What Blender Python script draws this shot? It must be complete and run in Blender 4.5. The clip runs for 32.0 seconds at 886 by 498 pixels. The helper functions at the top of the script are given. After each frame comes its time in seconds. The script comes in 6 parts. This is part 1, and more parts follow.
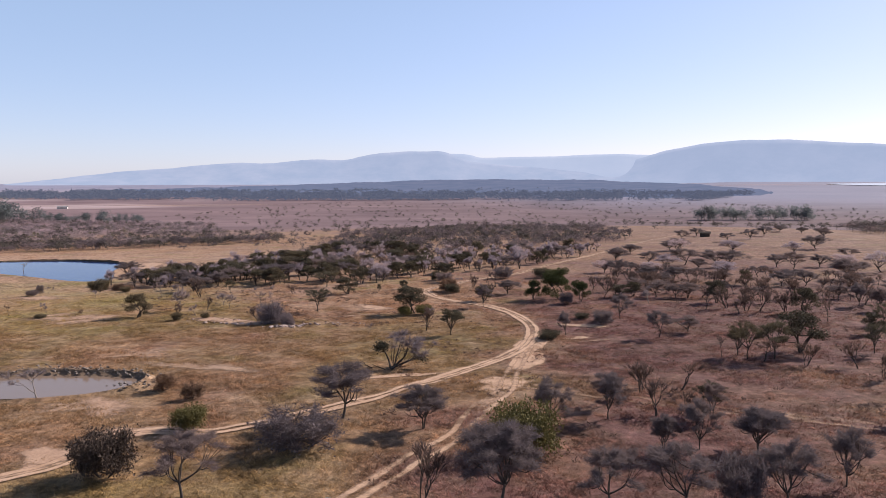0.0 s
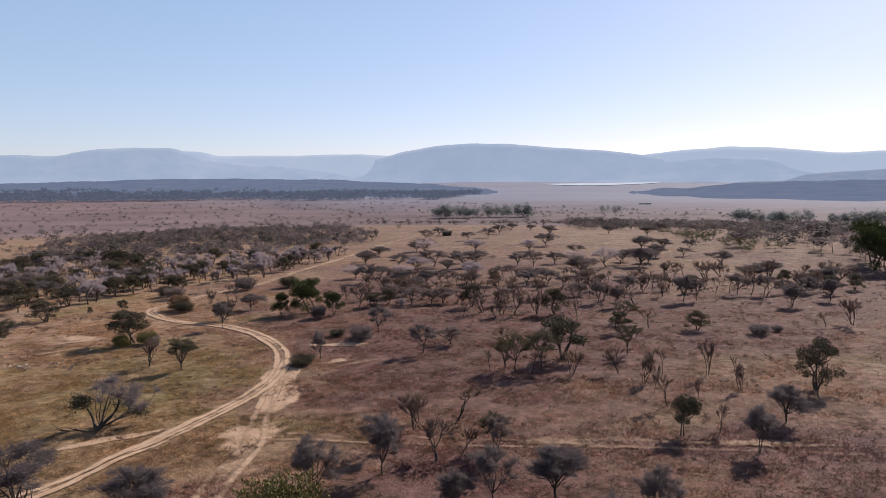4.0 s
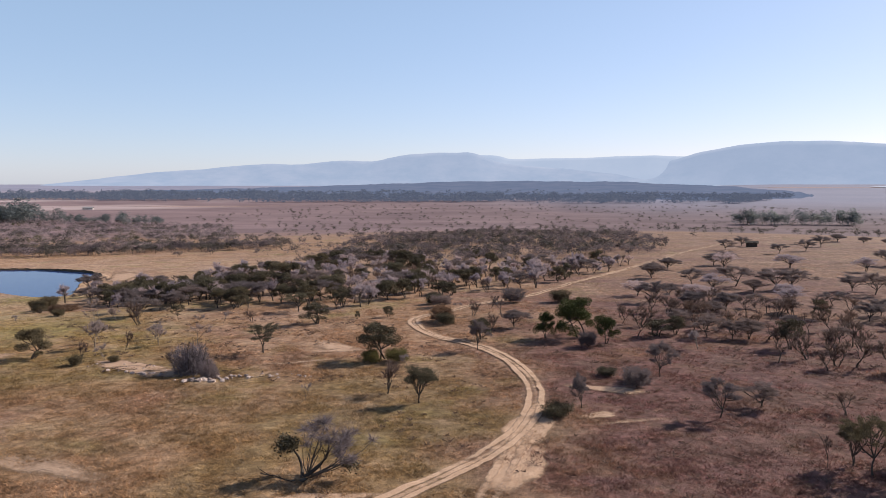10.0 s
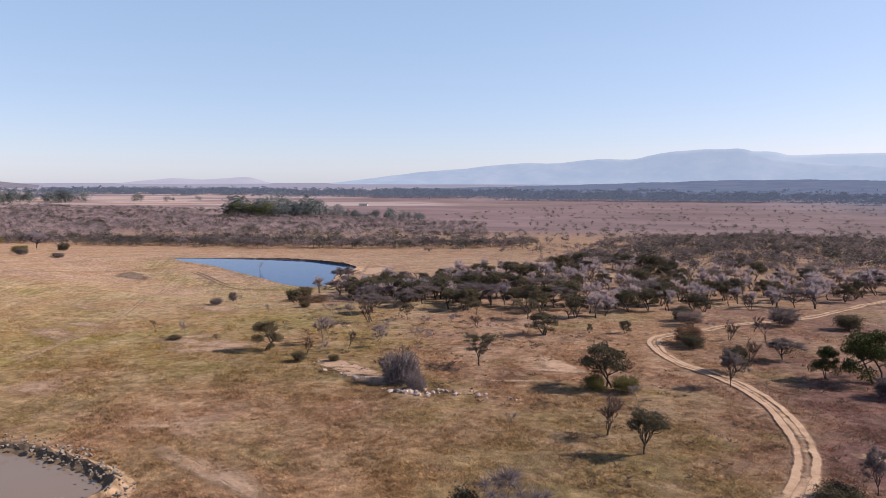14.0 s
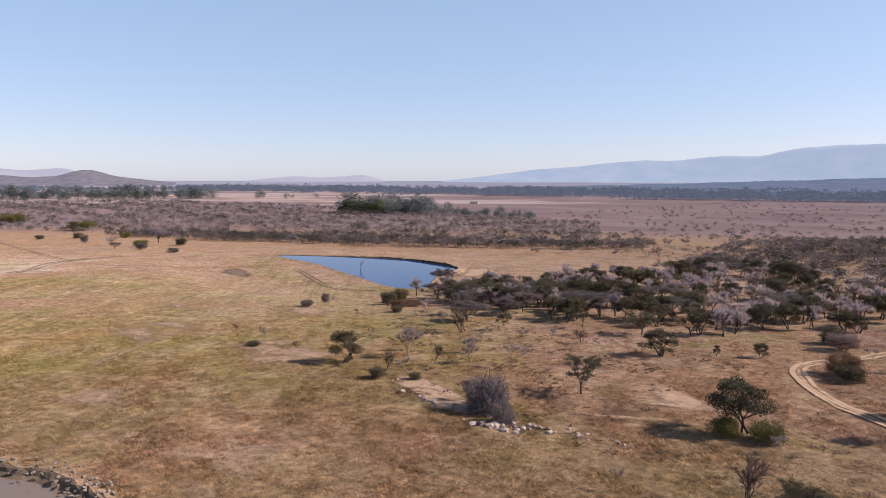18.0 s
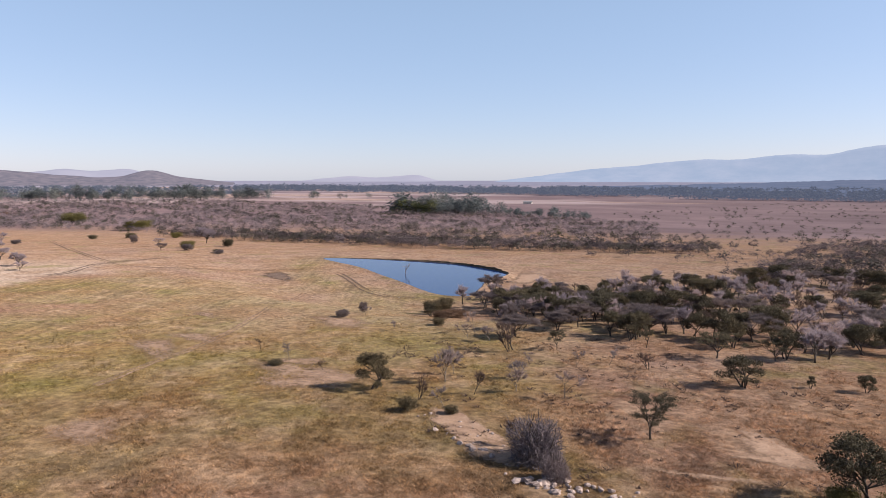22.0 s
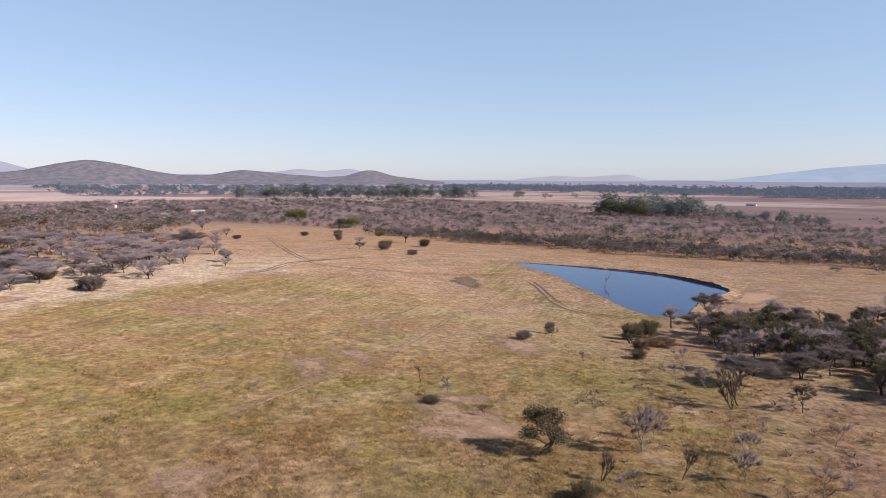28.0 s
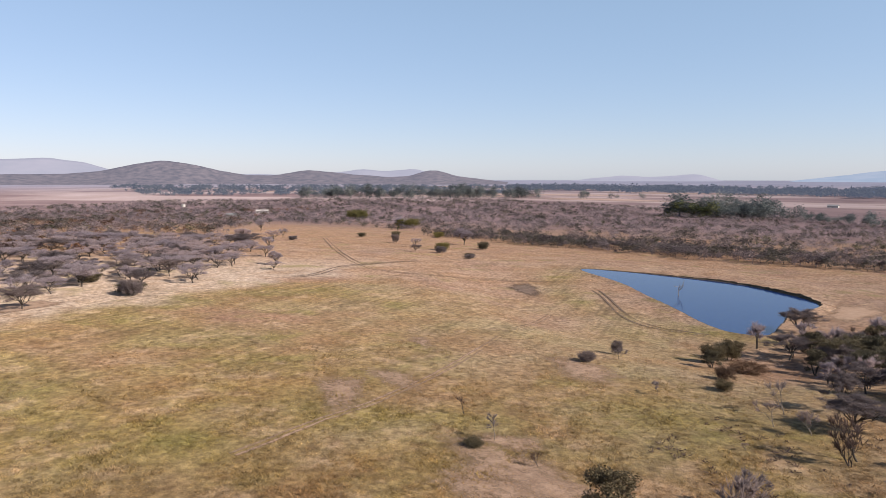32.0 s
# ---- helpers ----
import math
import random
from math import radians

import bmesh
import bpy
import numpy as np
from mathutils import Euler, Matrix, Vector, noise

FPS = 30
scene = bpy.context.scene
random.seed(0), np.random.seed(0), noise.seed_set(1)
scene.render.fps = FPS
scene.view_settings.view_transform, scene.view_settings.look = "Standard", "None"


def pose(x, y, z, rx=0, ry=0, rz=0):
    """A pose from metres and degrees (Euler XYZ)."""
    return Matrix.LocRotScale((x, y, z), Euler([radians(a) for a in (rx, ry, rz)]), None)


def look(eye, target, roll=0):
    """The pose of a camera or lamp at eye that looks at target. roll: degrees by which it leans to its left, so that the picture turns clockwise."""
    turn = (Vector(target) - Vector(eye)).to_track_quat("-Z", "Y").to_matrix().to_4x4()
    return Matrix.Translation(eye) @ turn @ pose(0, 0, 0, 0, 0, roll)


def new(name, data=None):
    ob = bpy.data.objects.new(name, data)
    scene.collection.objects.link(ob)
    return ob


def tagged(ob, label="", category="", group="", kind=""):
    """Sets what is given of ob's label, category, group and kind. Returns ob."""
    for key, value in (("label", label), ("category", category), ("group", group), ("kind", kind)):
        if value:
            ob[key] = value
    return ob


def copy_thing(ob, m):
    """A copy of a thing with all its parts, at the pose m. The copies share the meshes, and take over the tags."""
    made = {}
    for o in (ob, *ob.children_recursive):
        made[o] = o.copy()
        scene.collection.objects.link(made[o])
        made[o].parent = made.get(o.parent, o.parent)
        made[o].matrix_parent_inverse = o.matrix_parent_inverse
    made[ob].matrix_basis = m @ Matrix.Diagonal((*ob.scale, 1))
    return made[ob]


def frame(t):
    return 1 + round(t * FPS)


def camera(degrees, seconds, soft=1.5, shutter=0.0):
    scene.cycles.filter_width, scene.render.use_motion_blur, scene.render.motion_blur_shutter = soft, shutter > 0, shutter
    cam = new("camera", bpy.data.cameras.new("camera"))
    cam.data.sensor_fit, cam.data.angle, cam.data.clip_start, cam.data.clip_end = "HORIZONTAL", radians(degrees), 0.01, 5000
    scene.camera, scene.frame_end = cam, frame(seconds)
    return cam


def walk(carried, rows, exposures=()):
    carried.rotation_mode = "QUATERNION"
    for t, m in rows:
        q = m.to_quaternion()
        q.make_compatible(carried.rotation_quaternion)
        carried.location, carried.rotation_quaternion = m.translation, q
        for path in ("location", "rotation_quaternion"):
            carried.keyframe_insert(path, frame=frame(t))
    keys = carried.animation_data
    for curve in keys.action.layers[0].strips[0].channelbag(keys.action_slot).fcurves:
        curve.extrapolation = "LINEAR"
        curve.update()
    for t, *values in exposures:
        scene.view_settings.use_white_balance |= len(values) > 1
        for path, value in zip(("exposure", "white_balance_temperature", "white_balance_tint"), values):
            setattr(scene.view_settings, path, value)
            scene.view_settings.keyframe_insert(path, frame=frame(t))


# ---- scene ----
from mathutils.geometry import tessellate_polygon

# ---- camera ----
cam = camera(65.32, 32.0, soft=0.5)
# seconds, x, y, z, yaw, pitch, roll
PATH = [
    (0, 0.00, 0.00, 20.00, 0.02, -5.63, 0.12),
    (0.5, 0.01, 1.59, 19.98, -3.62, -5.64, 0.08),
    (1, 0.05, 3.25, 19.99, -5.80, -5.62, 0.05),
    (1.5, 0.13, 4.88, 20.04, -7.93, -5.62, 0.00),
    (2, 0.28, 6.49, 20.09, -10.03, -5.62, -0.02),
    (2.5, 0.44, 8.10, 20.10, -12.96, -5.61, -0.04),
    (3, 0.58, 9.74, 20.11, -17.27, -5.60, -0.03),
    (3.5, 0.91, 11.34, 20.21, -20.54, -5.66, -0.07),
    (5.5, 2.46, 17.38, 20.31, -21.40, -5.65, -0.04),
    (6, 2.85, 18.78, 20.29, -21.42, -5.54, 0.02),
    (6.5, 3.32, 20.28, 20.41, -21.41, -5.61, -0.02),
    (7, 3.79, 21.78, 20.49, -20.40, -5.62, -0.04),
    (7.5, 4.29, 23.28, 20.51, -17.28, -5.59, -0.06),
    (8, 4.82, 24.76, 20.47, -14.03, -5.55, -0.07),
    (8.5, 5.39, 26.30, 20.40, -10.38, -5.52, -0.04),
    (9, 6.02, 27.88, 20.29, -6.33, -5.45, -0.07),
    (9.5, 6.47, 29.45, 20.34, -2.24, -5.50, -0.06),
    (10, 6.87, 30.93, 20.33, 2.54, -5.51, -0.03),
    (10.5, 7.28, 32.40, 20.26, 7.48, -5.49, -0.02),
    (11, 7.66, 33.77, 20.24, 10.20, -5.48, -0.08),
    (11.5, 7.94, 35.34, 20.30, 10.29, -5.54, -0.01),
    (12, 8.06, 36.93, 20.29, 11.40, -5.57, -0.01),
    (12.5, 8.19, 38.47, 20.24, 14.25, -5.58, -0.02),
    (13, 8.27, 40.09, 20.20, 17.33, -5.56, -0.10),
    (13.5, 8.23, 41.68, 20.21, 20.41, -5.59, -0.05),
    (14, 8.10, 43.17, 20.23, 23.46, -5.62, -0.04),
    (14.5, 7.82, 44.69, 20.26, 26.41, -5.66, -0.09),
    (16.5, 6.40, 50.72, 20.07, 29.77, -5.72, -0.10),
    (17, 5.83, 52.27, 19.97, 31.73, -5.74, -0.07),
    (17.5, 5.21, 53.79, 19.93, 32.73, -5.77, -0.05),
    (18, 4.60, 55.30, 19.94, 32.72, -5.79, -0.06),
    (18.5, 3.98, 56.79, 19.94, 32.71, -5.78, -0.09),
    (19, 3.36, 58.28, 19.94, 32.70, -5.81, -0.09),
    (19.5, 2.69, 59.63, 19.98, 32.67, -5.83, -0.06),
    (20, 1.96, 61.00, 19.98, 32.62, -5.83, -0.04),
    (20.5, 1.20, 62.41, 19.97, 32.81, -5.81, -0.03),
    (21, 0.41, 63.79, 19.98, 34.12, -5.82, -0.03),
    (21.5, -0.39, 65.13, 19.98, 35.63, -5.81, 0.02),
    (22, -1.19, 66.49, 20.00, 37.14, -5.81, 0.01),
    (22.5, -2.00, 67.89, 19.99, 39.29, -5.83, -0.01),
    (23, -2.70, 69.31, 19.98, 41.61, -5.84, 0.01),
    (23.5, -3.48, 70.56, 20.00, 42.24, -5.83, 0.00),
    (24, -4.32, 71.86, 20.04, 42.22, -5.82, 0.01),
    (24.5, -5.29, 73.20, 20.08, 42.41, -5.83, -0.01),
    (26.5, -9.24, 78.50, 20.05, 44.99, -5.82, -0.03),
    (27, -10.17, 79.78, 20.02, 47.72, -5.80, -0.03),
    (27.5, -11.19, 81.06, 20.05, 51.15, -5.80, -0.04),
    (28, -12.36, 82.38, 20.11, 54.10, -5.85, -0.04),
    (28.5, -13.58, 83.73, 20.07, 55.63, -5.83, -0.00),
    (29, -14.81, 84.95, 20.09, 55.65, -5.85, 0.00),
    (29.5, -15.92, 86.06, 20.13, 55.64, -5.86, 0.00),
    (30, -16.82, 87.13, 20.16, 55.64, -5.85, 0.02),
    (30.5, -17.66, 88.21, 20.15, 55.65, -5.84, 0.00),
    (31, -18.77, 89.20, 20.13, 55.90, -5.85, -0.02),
    (31.5, -20.10, 90.20, 20.11, 57.44, -5.85, 0.01),
    (32, -21.71, 91.06, 20.09, 59.34, -5.85, -0.02),
]
walk(cam, [(t, pose(x, y, z, 90 + pitch, roll, yaw)) for t, x, y, z, yaw, pitch, roll in PATH],
     [(0, 0.58, 6600, 19), (3, 0.44, 6600, 15), (6, 0.34, 6600, 11), (9, 0.42, 6600, 11), (10, 0.50, 6600, 13), (12, 0.55, 6600, 16), (20, 0.53, 6600, 16), (24, 0.50, 6600, 14), (32, 0.43, 6600, 12)])

# ---- sky and sun ----
SUN_AZIMUTH, SUN_HEIGHT = 58.0, 32.5
world = bpy.data.worlds.new("sky")
scene.world = world
world.use_nodes = True
wn = world.node_tree.nodes
sky = wn.new("ShaderNodeTexSky")
sky.sky_type = "NISHITA"
sky.sun_disc = False
sky.sun_elevation = radians(SUN_HEIGHT)
sky.sun_rotation = radians(SUN_AZIMUTH)
sky.altitude = 1200
sky.air_density = 1.0
sky.dust_density = 1.0
sky.ozone_density = 2.0
# the sky's light, thinned, and the even glow of a hazy winter day
tint = wn.new("ShaderNodeMix")
tint.data_type, tint.blend_type = "RGBA", "MULTIPLY"
tint.inputs[0].default_value = 1.0
tint.inputs[7].default_value = (0.76, 0.61, 0.66, 1)
glow = wn.new("ShaderNodeMix")
glow.data_type, glow.blend_type = "RGBA", "ADD"
glow.inputs[7].default_value = (1.80, 2.92, 3.85, 1)
# haze is thick near the horizon and thins towards the zenith
up = wn.new("ShaderNodeSeparateXYZ")
world.node_tree.links.new(wn.new("ShaderNodeTexCoord").outputs["Generated"], up.inputs[0])
thin = wn.new("ShaderNodeMapRange")
thin.interpolation_type = "SMOOTHSTEP"
thin.inputs["From Min"].default_value, thin.inputs["From Max"].default_value = 0.2, 0.75
thin.inputs["To Min"].default_value, thin.inputs["To Max"].default_value = 1.0, 0.12
world.node_tree.links.new(up.outputs[2], thin.inputs["Value"])
world.node_tree.links.new(thin.outputs[0], glow.inputs[0])
world.node_tree.links.new(sky.outputs[0], tint.inputs[6])
world.node_tree.links.new(tint.outputs[2], glow.inputs[6])
world.node_tree.links.new(glow.outputs[2], wn["Background"].inputs[0])
wn["Background"].inputs[1].default_value = 0.08

sun_data = bpy.data.lights.new("sun", "SUN")
sun_data.energy = 5.0
sun_data.angle = radians(0.53)
sun_data.color = (1.0, 0.91, 0.80)
a, e = radians(SUN_AZIMUTH), radians(SUN_HEIGHT)
toward = Vector((math.sin(a) * math.cos(e), math.cos(a) * math.cos(e), math.sin(e)))
sun = new("sun", sun_data)
sun.matrix_world = look(toward * 100, (0, 0, 0))
scene.view_settings.exposure = 0.0


# ---- materials ----
class Nodes:
    """Short calls for one node material."""

    def __init__(self, name):
        self.mat = bpy.data.materials.new(name)
        self.mat.use_nodes = True
        self.tree = self.mat.node_tree
        self.bsdf = self.tree.nodes["Principled BSDF"]
        self.bsdf.inputs["Specular IOR Level"].default_value = 0.2

    def put(self, socket, value):
        if isinstance(value, bpy.types.NodeSocket):
            self.tree.links.new(value, socket)
        else:
            socket.default_value = value

    def node(self, kind, **inputs):
        n = self.tree.nodes.new(kind)
        for key, value in inputs.items():
            self.put(n.inputs[key.replace("_", " ")], value)
        return n

    def place(self):
        return self.node("ShaderNodeNewGeometry").outputs["Position"]

    def noise(self, scale, detail=4.0, rough=0.55, vector=None, stretch=None):
        v = vector or self.place()
        if stretch:
            m = self.node("ShaderNodeMapping")
            self.put(m.inputs["Vector"], v)
            m.inputs["Scale"].default_value = stretch
            v = m.outputs[0]
        n = self.node("ShaderNodeTexNoise", Scale=scale, Detail=detail, Roughness=rough)
        self.put(n.inputs["Vector"], v)
        return n.outputs["Fac"]

    def streaks(self, scale, turn, along, detail=4.0, rough=0.6):
        """Noise drawn out along a line that is turned from north."""
        m = self.node("ShaderNodeMapping")
        m.vector_type = "TEXTURE"
        self.put(m.inputs["Vector"], self.place())
        m.inputs["Rotation"].default_value = (0, 0, radians(turn))
        m.inputs["Scale"].default_value = (1.0, along, 1.0)
        return self.noise(scale, detail, rough, m.outputs[0])

    def ramp(self, fac, *stops):
        n = self.node("ShaderNodeValToRGB")
        self.put(n.inputs[0], fac)
        els = n.color_ramp.elements
        while len(els) < len(stops):
            els.new(0.5)
        for el, (at, c) in zip(els, stops):
            el.position, el.color = at, (*((c,) * 3 if isinstance(c, float) else c), 1)
        return n.outputs[0]

    def mix(self, fac, one, two, how="MIX"):
        n = self.tree.nodes.new("ShaderNodeMix")
        n.data_type, n.blend_type = "RGBA", how
        self.put(n.inputs[0], fac)
        self.put(n.inputs[6], (*one, 1) if isinstance(one, tuple) else one)
        self.put(n.inputs[7], (*two, 1) if isinstance(two, tuple) else two)
        return n.outputs[2]

    def times(self, one, two, how="MULTIPLY"):
        n = self.tree.nodes.new("ShaderNodeMath")
        n.operation = how
        self.put(n.inputs[0], one)
        self.put(n.inputs[1], two)
        return n.outputs[0]

    def bump(self, height, strength, distance):
        n = self.node("ShaderNodeBump", Strength=strength, Distance=distance, Height=height)
        self.put(self.bsdf.inputs["Normal"], n.outputs[0])

    def finish(self, colour, rough=0.9):
        self.put(self.bsdf.inputs["Base Color"], (*colour, 1) if isinstance(colour, tuple) else colour)
        self.put(self.bsdf.inputs["Roughness"], rough)
        return self.mat


def let_through(n, colour, share):
    """Thin leaves and blades pass some light on to their shaded side."""
    thin = n.node("ShaderNodeBsdfTranslucent", Color=colour)
    both = n.node("ShaderNodeMixShader", Fac=share)
    n.tree.links.new(n.bsdf.outputs[0], both.inputs[1])
    n.tree.links.new(thin.outputs[0], both.inputs[2])
    n.tree.links.new(both.outputs[0], n.tree.nodes["Material Output"].inputs["Surface"])


def cover_colour(n):
    """Colour of the veld from its plant cover: green meadow, red grass, bleached grass, far fields; haze is painted
    over the far plain.
    """
    at = n.node("ShaderNodeAttribute")
    at.attribute_name = "cover"
    parts = n.node("ShaderNodeSeparateColor", Color=at.outputs["Color"])
    green, red, pale = parts.outputs[0], parts.outputs[1], parts.outputs[2]
    far = at.outputs["Alpha"]
    mid = n.ramp(n.noise(0.11, 5.0, 0.6), (0.3, 0.0), (0.7, 1.0))
    small = n.ramp(n.noise(0.8, 5.0, 0.68), (0.32, 0.0), (0.68, 1.0))
    tan = n.mix(small, (0.236, 0.134, 0.076), (0.366, 0.228, 0.140))
    olive = n.mix(small, (0.168, 0.124, 0.040), (0.288, 0.216, 0.080))
    # red grass; extra blue in it paints the veiling glare of the sun
    rust = n.mix(small, (0.119, 0.056, 0.048), (0.199, 0.099, 0.084))
    bleached = n.mix(small, (0.385, 0.288, 0.205), (0.49, 0.38, 0.285))
    c = n.mix(green, tan, olive)
    c = n.mix(red, c, rust)
    c = n.mix(pale, c, bleached)
    streak = n.ramp(n.noise(0.045, 5.0, 0.62), (0.42, 0.0), (0.62, 1.0))
    c = n.mix(n.times(n.times(streak, 0.4), n.times(1.0, n.times(n.times(red, pale, "ADD"), 0.75), "SUBTRACT")), c, n.mix(mid, (0.25, 0.128, 0.055), (0.33, 0.195, 0.09)))
    c = n.mix(n.times(n.ramp(mid, (0.1, 1.0), (0.45, 0.0)), 0.28), c, (0.123, 0.086, 0.051))
    clump = n.ramp(n.noise(0.6, 5.0, 0.72), (0.38, 1.0), (0.54, 0.0))
    c = n.mix(n.times(clump, 0.28), c, (0.107, 0.067, 0.041))
    patches = n.noise(0.075, 4.0, 0.6)
    c = n.mix(n.times(n.ramp(patches, (0.56, 0.0), (0.68, 0.55)), n.times(1.0, red, "SUBTRACT")), c, (0.176, 0.152, 0.045))
    c = n.mix(n.ramp(patches, (0.32, 0.42), (0.45, 0.0)), c, (0.217, 0.115, 0.052))
    straw = n.ramp(n.noise(0.16, 6.0, 0.66), (0.52, 0.0), (0.66, 1.0))
    c = n.mix(n.times(straw, n.times(0.5, n.times(red, 0.3), "SUBTRACT")), c, n.mix(small, (0.33, 0.215, 0.125), (0.47, 0.335, 0.215)))
    # the hay meadow in the west keeps faint mowing lines
    west = n.node("ShaderNodeMapRange", From_Min=-100.0, From_Max=-125.0)
    n.put(west.inputs["Value"], n.node("ShaderNodeSeparateXYZ", Vector=n.place()).outputs[0])
    mown = n.ramp(n.streaks(0.9, 39, 22), (0.38, (0.72, 0.72, 0.70)), (0.60, (1.18, 1.17, 1.15)))
    c = n.mix(n.times(n.times(green, 0.8), west.outputs[0]), c, n.mix(1.0, c, mown, "MULTIPLY"))
    grain = n.ramp(n.noise(1.1, 7.0, 0.72), (0.38, (0.62, 0.60, 0.57)), (0.5, (1.0, 1.0, 1.0)), (0.62, (1.38, 1.37, 1.34)))
    c = n.mix(0.9, c, n.mix(1.0, c, grain, "MULTIPLY"))
    blots = n.ramp(n.noise(0.33, 6.0, 0.7), (0.36, (0.80, 0.77, 0.74)), (0.5, (1.0, 1.0, 1.0)), (0.64, (1.16, 1.15, 1.13)))
    c = n.mix(0.8, c, n.mix(1.0, c, blots, "MULTIPLY"))
    reddish = n.ramp(red, (0.0, 0.0), (0.3, 1.0))
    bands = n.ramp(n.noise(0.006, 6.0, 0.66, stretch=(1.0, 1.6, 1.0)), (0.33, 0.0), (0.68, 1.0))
    # field colours lean to lavender, distant haze put into the base colour
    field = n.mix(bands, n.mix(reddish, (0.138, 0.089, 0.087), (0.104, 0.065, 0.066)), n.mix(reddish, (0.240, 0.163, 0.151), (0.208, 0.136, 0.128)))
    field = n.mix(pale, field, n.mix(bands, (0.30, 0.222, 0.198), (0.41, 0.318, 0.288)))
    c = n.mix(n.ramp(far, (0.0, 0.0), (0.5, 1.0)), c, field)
    # farther out a bluish grey takes over, painted in place of haze
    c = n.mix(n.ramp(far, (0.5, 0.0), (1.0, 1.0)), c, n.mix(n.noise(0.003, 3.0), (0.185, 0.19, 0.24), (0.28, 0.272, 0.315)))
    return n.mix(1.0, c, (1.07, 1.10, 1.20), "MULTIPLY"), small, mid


def ground_material():
    n = Nodes("veld_ground")
    c, small, mid = cover_colour(n)
    fine = n.noise(5.0, 5.0, 0.7)
    c = n.mix(n.ramp(fine, (0.32, 0.34), (0.48, 0.0)), c, (0.107, 0.072, 0.045))
    tufts = n.noise(2.2, 6.0, 0.7)
    n.bump(n.times(tufts, fine, "ADD"), 0.7, 0.16)
    n.bsdf.inputs["Diffuse Roughness"].default_value = 0.4
    return n.finish(c, 0.95)


def tuft_material():
    n = Nodes("dry_grass")
    c, small, mid = cover_colour(n)
    rnd = n.node("ShaderNodeNewGeometry").outputs["Random Per Island"]
    shade = n.ramp(rnd, (0.0, (1.0, 0.99, 0.96)), (0.5, (1.38, 1.37, 1.32)), (1.0, (1.9, 1.88, 1.8)))
    c = n.mix(1.0, c, shade, "MULTIPLY")
    let_through(n, c, 0.45)
    n.bsdf.inputs["Diffuse Roughness"].default_value = 0.4
    return n.finish(c, 0.85)


def plant_material(name, dark, light, by_object=0.5, rough=0.75, fluffy=0.0, toned=False):
    """Leaves or twigs; fluffy: fine twigs that pass part of the light on; toned: every tree of a wood has its own tone."""
    n = Nodes(name)
    rnd = n.node("ShaderNodeNewGeometry").outputs["Random Per Island"]
    c = n.mix(rnd, dark, light)
    if toned:
        at = n.node("ShaderNodeAttribute")
        at.attribute_name = "tone"
        own, by_object = at.outputs["Fac"], 1.0
        spread = ((0.0, (0.45, 0.44, 0.47)), (0.5, (1.0, 1.0, 1.0)), (1.0, (1.7, 1.55, 1.42)))
    else:
        own = n.node("ShaderNodeObjectInfo").outputs["Random"]
        spread = ((0.0, (0.62, 0.62, 0.70)), (0.5, (1.0, 1.0, 1.0)), (1.0, (1.5, 1.3, 1.12)))
    c = n.mix(by_object, c, n.mix(1.0, c, n.ramp(own, *spread), "MULTIPLY"))
    let_through(n, c, 0.15 + 0.4 * fluffy)
    return n.finish(c, rough)


def bark_material(name, dark, light):
    n = Nodes(name)
    k = n.noise(9.0, 5.0, 0.65, stretch=(1.0, 1.0, 0.3))
    n.bump(k, 0.6, 0.03)
    return n.finish(n.mix(k, dark, light), 0.9)


def soil_material(name, dark, light, scale=1.3, worn=False):
    """Bare soil; worn: it frays into the grass towards its border."""
    n = Nodes(name)
    if worn:
        at = n.node("ShaderNodeAttribute")
        at.attribute_name = "wear"
        frayed = n.times(at.outputs["Fac"], n.times(n.noise(1.1, 6.0, 0.75), 0.9), "ADD")
        n.put(n.bsdf.inputs["Alpha"], n.ramp(frayed, (0.62, 0.0), (1.08, 1.0)))
    a1, a2 = n.noise(scale, 6.0, 0.62), n.noise(scale * 9, 4.0, 0.7)
    c = n.mix(n.ramp(a1, (0.3, 0.0), (0.7, 1.0)), tuple(v * 1.13 for v in dark), tuple(v * 1.13 for v in light))
    c = n.mix(n.ramp(a2, (0.35, 0.5), (0.6, 0.0)), c, tuple(v * 0.55 for v in dark))
    n.bump(a2, 0.6, 0.05)
    return n.finish(c, 0.95)


def stone_material(name, dark, light):
    n = Nodes(name)
    own = n.node("ShaderNodeObjectInfo").outputs["Random"]
    k = n.noise(4.0, 6.0, 0.65)
    c = n.mix(n.ramp(k, (0.3, 0.0), (0.7, 1.0)), dark, light)
    n.bump(k, 0.7, 0.04)
    return n.finish(n.mix(1.0, c, n.ramp(own, (0.0, 0.75), (1.0, 1.15)), "MULTIPLY"), 0.85)


def water_material(name, colour, rough, ripple, gloss=0.5):
    n = Nodes(name)
    n.bsdf.inputs["IOR"].default_value = 1.33
    n.bsdf.inputs["Specular IOR Level"].default_value = gloss
    n.bump(n.noise(1.2, 3.0, 0.5, stretch=(1.0, 2.5, 1.0)), ripple, 0.02)
    return n.finish(n.mix(n.noise(0.05, 3.0), colour, tuple(v * 1.3 for v in colour)), rough)


def haze_glow_material(name, land_dark, land_light, haze_colour, amount, scale):
    """Hills and woods of the far backdrop; a bluish emission stands in for the haze."""
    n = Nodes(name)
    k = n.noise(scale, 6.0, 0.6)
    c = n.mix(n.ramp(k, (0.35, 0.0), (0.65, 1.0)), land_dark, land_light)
    n.bsdf.inputs["Emission Color"].default_value = (*haze_colour, 1)
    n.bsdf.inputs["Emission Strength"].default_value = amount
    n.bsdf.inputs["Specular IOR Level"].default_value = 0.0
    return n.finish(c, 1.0)


